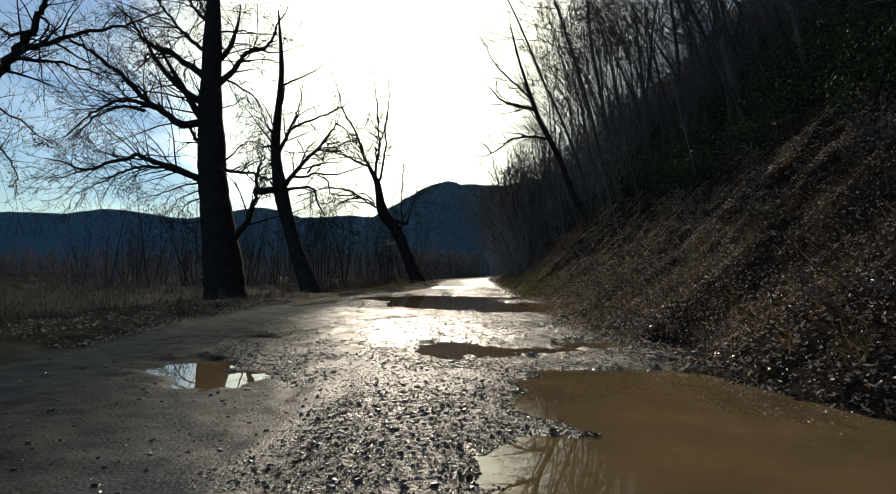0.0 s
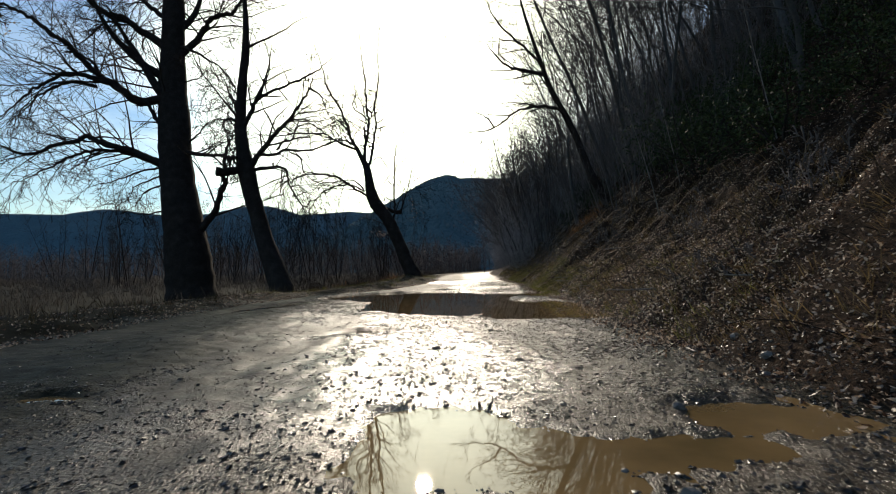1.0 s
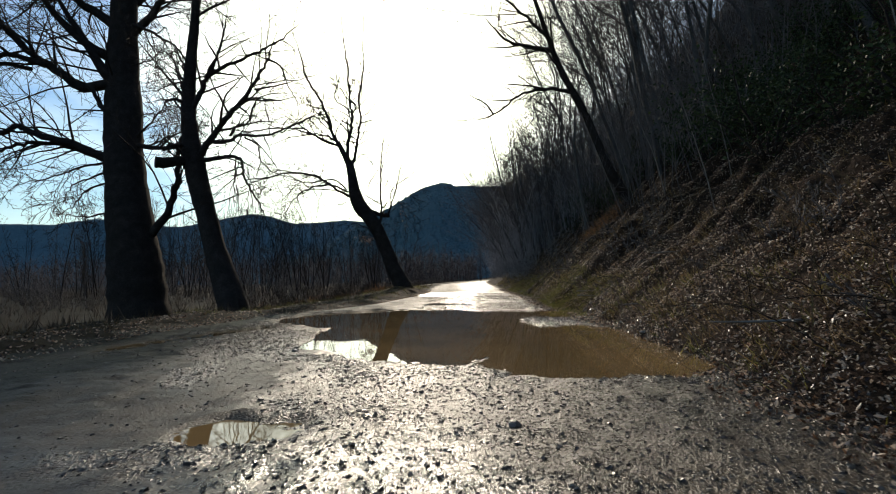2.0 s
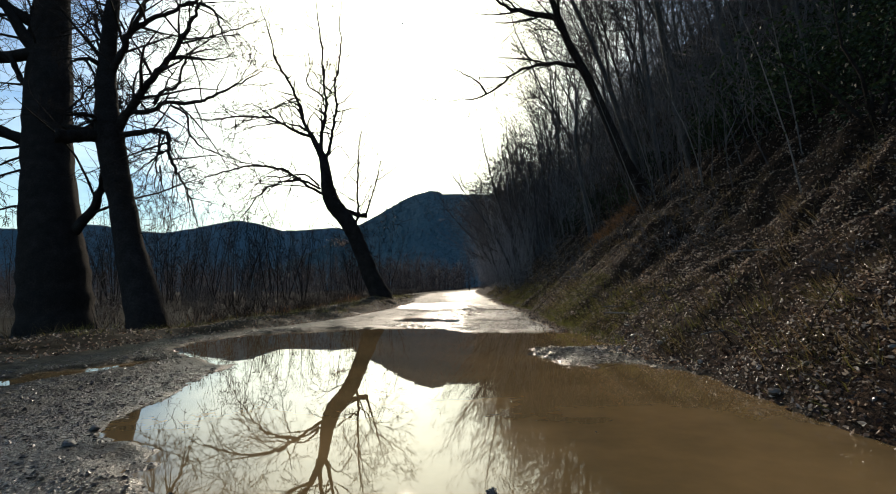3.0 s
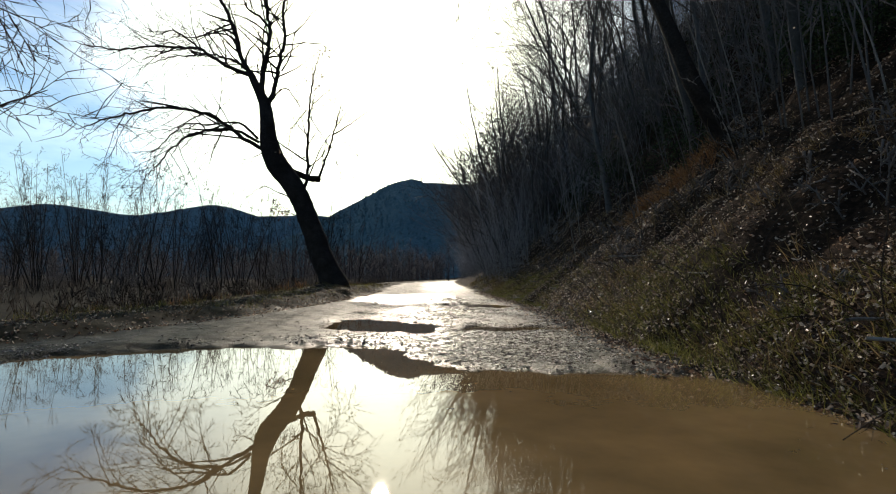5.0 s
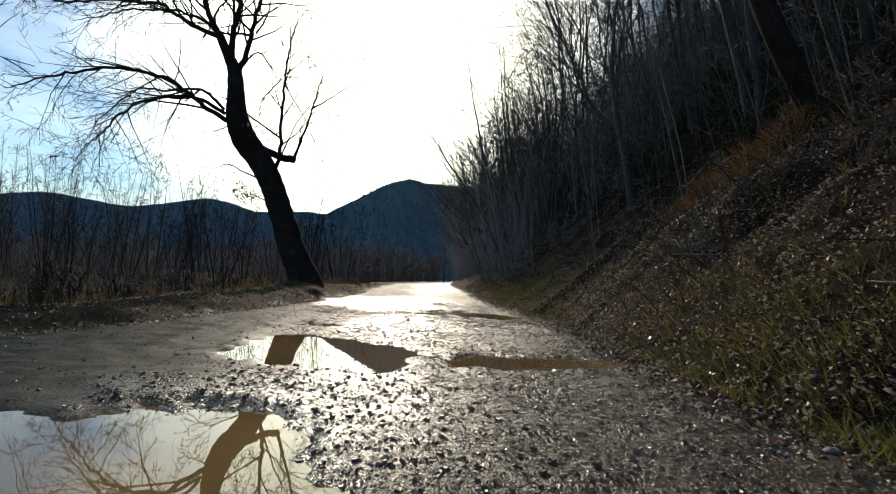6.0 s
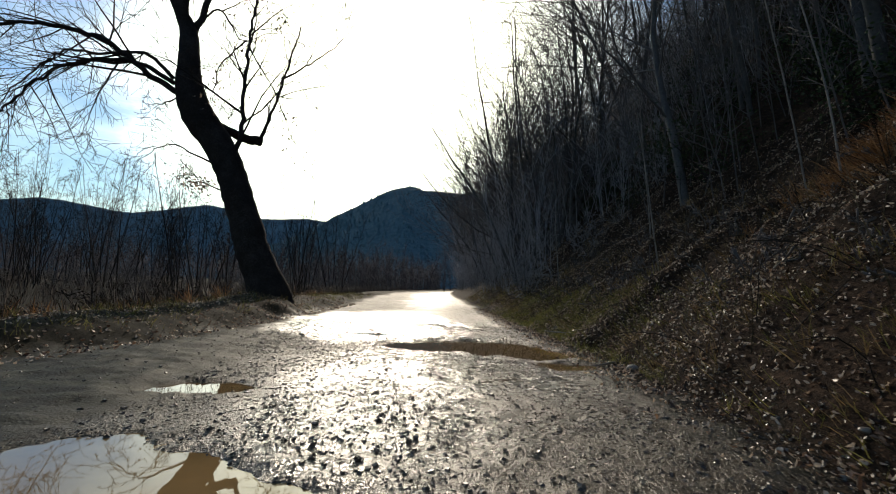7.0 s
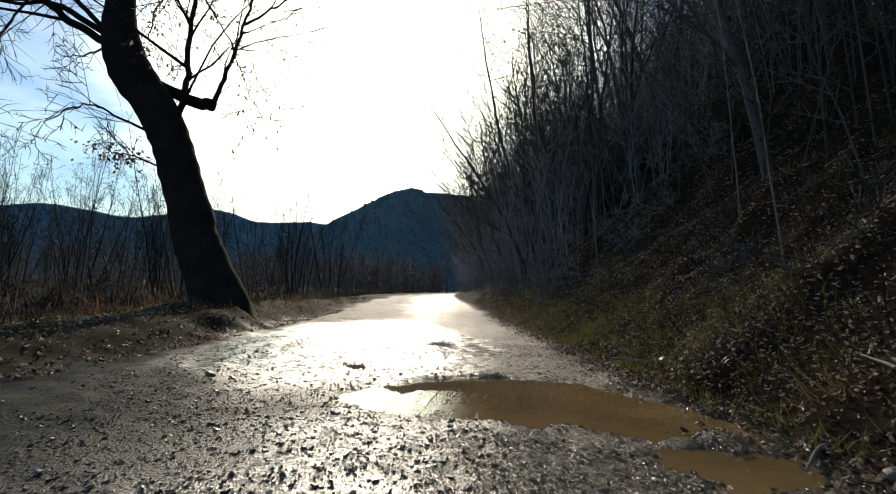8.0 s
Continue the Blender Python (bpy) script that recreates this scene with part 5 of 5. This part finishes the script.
def make_brambles():
    """Arching stems tangled over the bank, and upright dead stalks."""
    rng = random.Random(17)
    w, v = Wood(), Wood()
    spots = []
    for k in range(1000):
        y = rng.uniform(2, 48)
        spots.append((float(right_edge(y)) + 0.4 + 6.0 * rng.random() ** 1.3, y))
    for k, (spot, z) in enumerate(zip(spots, ground_heights(spots))):
        p = Vector((*spot, z - 0.03))
        if k % 3:
            ln = wander(rng, p, Vector((rng.gauss(-0.5, 0.5), rng.gauss(0, 0.6), 1.0)), rng.uniform(0.5, 1.5), 6, 0.10, -0.20)
            w.limb(ln, taper([0.006, 0.005, 0.003], len(ln)), 3)
            shoots(rng, w, ln, 0.005, 0.22, 0, 5, 0.0, 3, 0.2, 0.1, 0.0025)
        else:
            ln = wander(rng, p, Vector((rng.gauss(-0.12, 0.2), rng.gauss(0, 0.2), 1.0)), rng.uniform(0.4, 1.2), 4, 0.08, -0.02)
            v.limb(ln, taper([0.006, 0.004, 0.0025], len(ln)), 3)
            shoots(rng, v, ln, 0.004, 0.2, 0, 6, 0.03, 3, 0.3, 0.1, 0.002)
    tagged(mesh_object("bramble", w.verts, w.faces, DARK_TWIG), "tangled leafless bramble stems over the bank", "brambles", kind="stuff")
    tagged(mesh_object("dead_stalk", v.verts, v.faces, DULL_GRASS), "dry upright dead stalks on the bank", "stalks", kind="stuff")


def make_sapling(seed, x, y, height, sway):
    rng = random.Random(seed)
    root = tagged(new("sapling"), "thin pale leafless sapling leaning from the bank", "sapling", "saplings on the bank")
    root.location = (x, y, ground_z(x, y))
    w, c = Wood(), Wood()
    ln = wander(rng, Vector((0, 0, -0.15)), Vector((sway, rng.gauss(0, 0.08), 1)), height, 9, 0.035, 0.0)
    w.limb(ln, taper([0.015, 0.012, 0.009, 0.004], len(ln)), 6)
    mesh_object("stem", w.verts, w.faces, PALE_BARK, root)
    shoots(rng, c, ln, 0.012, 0.8, 1, 9, 0.06, 3, 0.35, 0.08, 0.004, (3, 4))
    mesh_object("crown", c.verts, c.faces, TWIG, root)


def make_stone(seed, x, y, size, flat):
    """A single stone: a lump with broken faces, half sunk."""
    rng = random.Random(seed)
    bm = bmesh.new()
    bmesh.ops.create_icosphere(bm, subdivisions=2, radius=size)
    cuts = [(Vector((rng.gauss(0, 1), rng.gauss(0, 1), rng.gauss(0, 0.7))).normalized(), rng.uniform(0.6, 0.9) * size) for _ in range(7)]
    for vert in bm.verts:
        for n, d in cuts:
            over = vert.co.dot(n) - d
            if over > 0:
                vert.co -= n * over
        vert.co.z *= flat
        vert.co += Vector((rng.gauss(0, 0.03), rng.gauss(0, 0.03), rng.gauss(0, 0.03))) * size
    me = bpy.data.meshes.new("stone")
    bm.to_mesh(me)
    bm.free()
    me.materials.append(STONE if seed % 3 else PALE_STONE)
    ob = new("stone", me)
    ob.matrix_basis = pose(x, y, ground_z(x, y) + size * flat * 0.25, 0, 0, rng.uniform(0, 360))
    return tagged(ob, "rounded wet stone lying at the road's edge" if seed % 3 else "pale broken stone lying at the foot of the bank", "stone", "stones by the road")


def make_stick(seed, x, y, length, turn):
    rng = random.Random(seed)
    z = ground_z(x, y)
    w = Wood()
    ln = wander(rng, Vector((0, 0, 0)), Vector((math.cos(turn), math.sin(turn), 0)), length, 6, 0.08, 0.0)
    w.limb([Vector((p.x, p.y, 0.012 + 0.3 * p.z)) for p in ln], taper([0.012, 0.011, 0.006], len(ln)), 6)
    ob = mesh_object("stick", w.verts, w.faces, PALE_BARK)
    ob.location = (x, y, max(z, ground_z(x + math.cos(turn) * length, y + math.sin(turn) * length)))
    return tagged(ob, "bare broken stick lying among the leaves", "stick", "sticks by the road")


PALE_STONE = material("pale_stone", [(0.07, 0.06, 0.05), (0.15, 0.135, 0.115), (0.25, 0.23, 0.20)], (0.4, 0.7), 8.0, 50.0, 0.5, 0.006, 0.4)
make_brambles()
for k, (sx, sy, sh, sway) in enumerate([(6.9, 26.8, 4.2, -0.28), (7.6, 27.6, 4.8, -0.2), (8.6, 26.2, 5.0, -0.22), (6.3, 29.8, 3.6, -0.15), (9.2, 24.6, 5.4, -0.25), (7.3, 24.1, 4.0, -0.2),
                                        (5.9, 33.4, 3.4, -0.1), (6.7, 35.5, 3.8, -0.12), (8.0, 21.5, 4.6, -0.2), (6.4, 19.3, 3.2, -0.15), (7.0, 31.2, 4.4, -0.2), (5.6, 38.6, 3.2, -0.1), (9.6, 28.4, 5.6, -0.18), (7.4, 15.2, 3.6, -0.2)]):
    make_sapling(500 + k, sx, sy, sh, sway)
stones = random.Random(6)
for k in range(110):
    sy = stones.uniform(2.5, 36)
    sx = float(right_edge(sy)) + stones.gauss(0.2, 0.22) if k % 4 else stones.uniform(-2.5, 3.0)
    make_stone(600 + k, sx, sy, 0.018 + 0.045 * stones.random() ** 2, stones.uniform(0.45, 0.8))
make_stone(660, 3.95, 29.95, 0.07, 0.6)
for k in range(16):
    sy = stones.uniform(4, 34)
    make_stick(700 + k, float(right_edge(sy)) + stones.uniform(-0.1, 1.2), sy, stones.uniform(0.25, 0.8), stones.uniform(0, 6.28))


def far_woods():
    """The bare woods across the meadow: many thin stems and shoots, too far to count."""
    rng = random.Random(77)
    w = Wood()
    for k in range(1700):
        y = rng.uniform(118, 235)
        x = float(left_edge(min(y, 180))) - 4 - rng.random() ** 1.3 * (40 + y * 0.75)
        h = rng.uniform(5, 10.5)
        p = Vector((x, y, -0.8))
        top = p + Vector((rng.gauss(0, 0.5), rng.gauss(0, 0.5), h))
        w.spike(p, top, 0.09)
        for _ in range(16):
            q = p.lerp(top, rng.uniform(0.08, 0.9))
            w.spike(q, q + Vector((rng.gauss(0, 1.0), rng.gauss(0, 1.0), rng.uniform(0.5, 2.2))), 0.05)
    return tagged(mesh_object("far_wood", w.verts, w.faces, FAR_TWIG), "dark leafless woods along the far side of the meadow", "woods", kind="stuff")


far_woods()


def hill_trees():
    """Treetops along the wooded hill, a rough fringe against the sky."""
    rng = random.Random(88)
    hill = bpy.data.objects["hill_wooded"].data
    spots = [v.co for v in hill.vertices if v.co.y < 431 and v.co.z > 6]
    w = Wood()
    for _ in range(5200):
        p = rng.choice(spots) + Vector((rng.uniform(-2, 2), rng.uniform(-3, 1), -1.6))
        h = rng.uniform(1.9, 3.2)
        w.spike(p, p + Vector((rng.gauss(0, 0.3), 0, h)), rng.uniform(0.5, 1.0))
    return tagged(mesh_object("hill_wood", w.verts, w.faces, HAZY_NEAR_HILL), "dark trees covering the hill above the road", "woods", kind="stuff")


def meadow_weeds():
    """Dead weeds and thin shoots standing over the meadow."""
    rng = random.Random(91)
    w = Wood()
    spots = []
    for _ in range(3000):
        y = 12 + 105 * rng.random() ** 0.8
        spots.append((float(left_edge(y)) - 2.5 - rng.random() ** 1.2 * (22 + y * 0.7), y))
    for (x, y), z in zip(spots, ground_heights(spots)):
        p = Vector((x, y, z - 0.05))
        h = rng.uniform(0.25, 0.8) * (1 + y * 0.008)
        for _ in range(4):
            q = p + Vector((rng.gauss(0, 0.25), rng.gauss(0, 0.25), 0))
            w.spike(q, q + Vector((rng.gauss(0, 0.2), rng.gauss(0, 0.2), h * rng.uniform(0.6, 1.1))), 0.012 + 0.0003 * y)
    return tagged(mesh_object("dead_weed", w.verts, w.faces, WEED), "dead brown weeds standing over the meadow", "weeds", kind="stuff")


def young_growth():
    """Young leafless growth that fills the wood on the bank, too dense to count: dark where it stands close, haze put
    into a paler colour beyond.
    """
    rng = random.Random(64)
    for count, y0, y1, mat, label in ((420, 22, 42, TWIG, "dark leafless young growth on the near bank"), (2000, 42, 114, HAZY_SCRUB, "dense leafless young growth on the wooded bank, painted haze-pale")):
        w = Wood()
        spots = []
        for _ in range(count):
            y = y0 + (y1 - y0) * rng.random()
            spots.append((float(right_edge(y)) + (3.5 if y < 42 else 1.0) + 28 * rng.random() ** 1.2, y))
        for (x, y), z in zip(spots, ground_heights(spots)):
            h = rng.uniform(2.5, 7.5)
            p = Vector((x, y, z - 0.1))
            line = wander(rng, p, Vector((rng.gauss(-0.12, 0.14), rng.gauss(0, 0.16), 1)), h, 3, 0.10, 0.0)
            w.limb(line, [0.018, 0.014, 0.010, 0.005], 3)
            for _ in range(9):
                q, d = along(line, rng.uniform(0.15, 1.0))
                out = side_way(rng, d, rng.uniform(0.4, 1.1))
                L = rng.uniform(0.5, 1.5)
                w.spike(q, q + out * L, 0.012)
                for _ in range(3):
                    r = q + out * L * rng.uniform(0.25, 0.9)
                    w.spike(r, r + side_way(rng, out, rng.uniform(0.4, 0.9)) * L * rng.uniform(0.3, 0.6), 0.009)
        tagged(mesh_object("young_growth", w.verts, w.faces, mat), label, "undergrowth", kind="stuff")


hill_trees()
meadow_weeds()
young_growth()
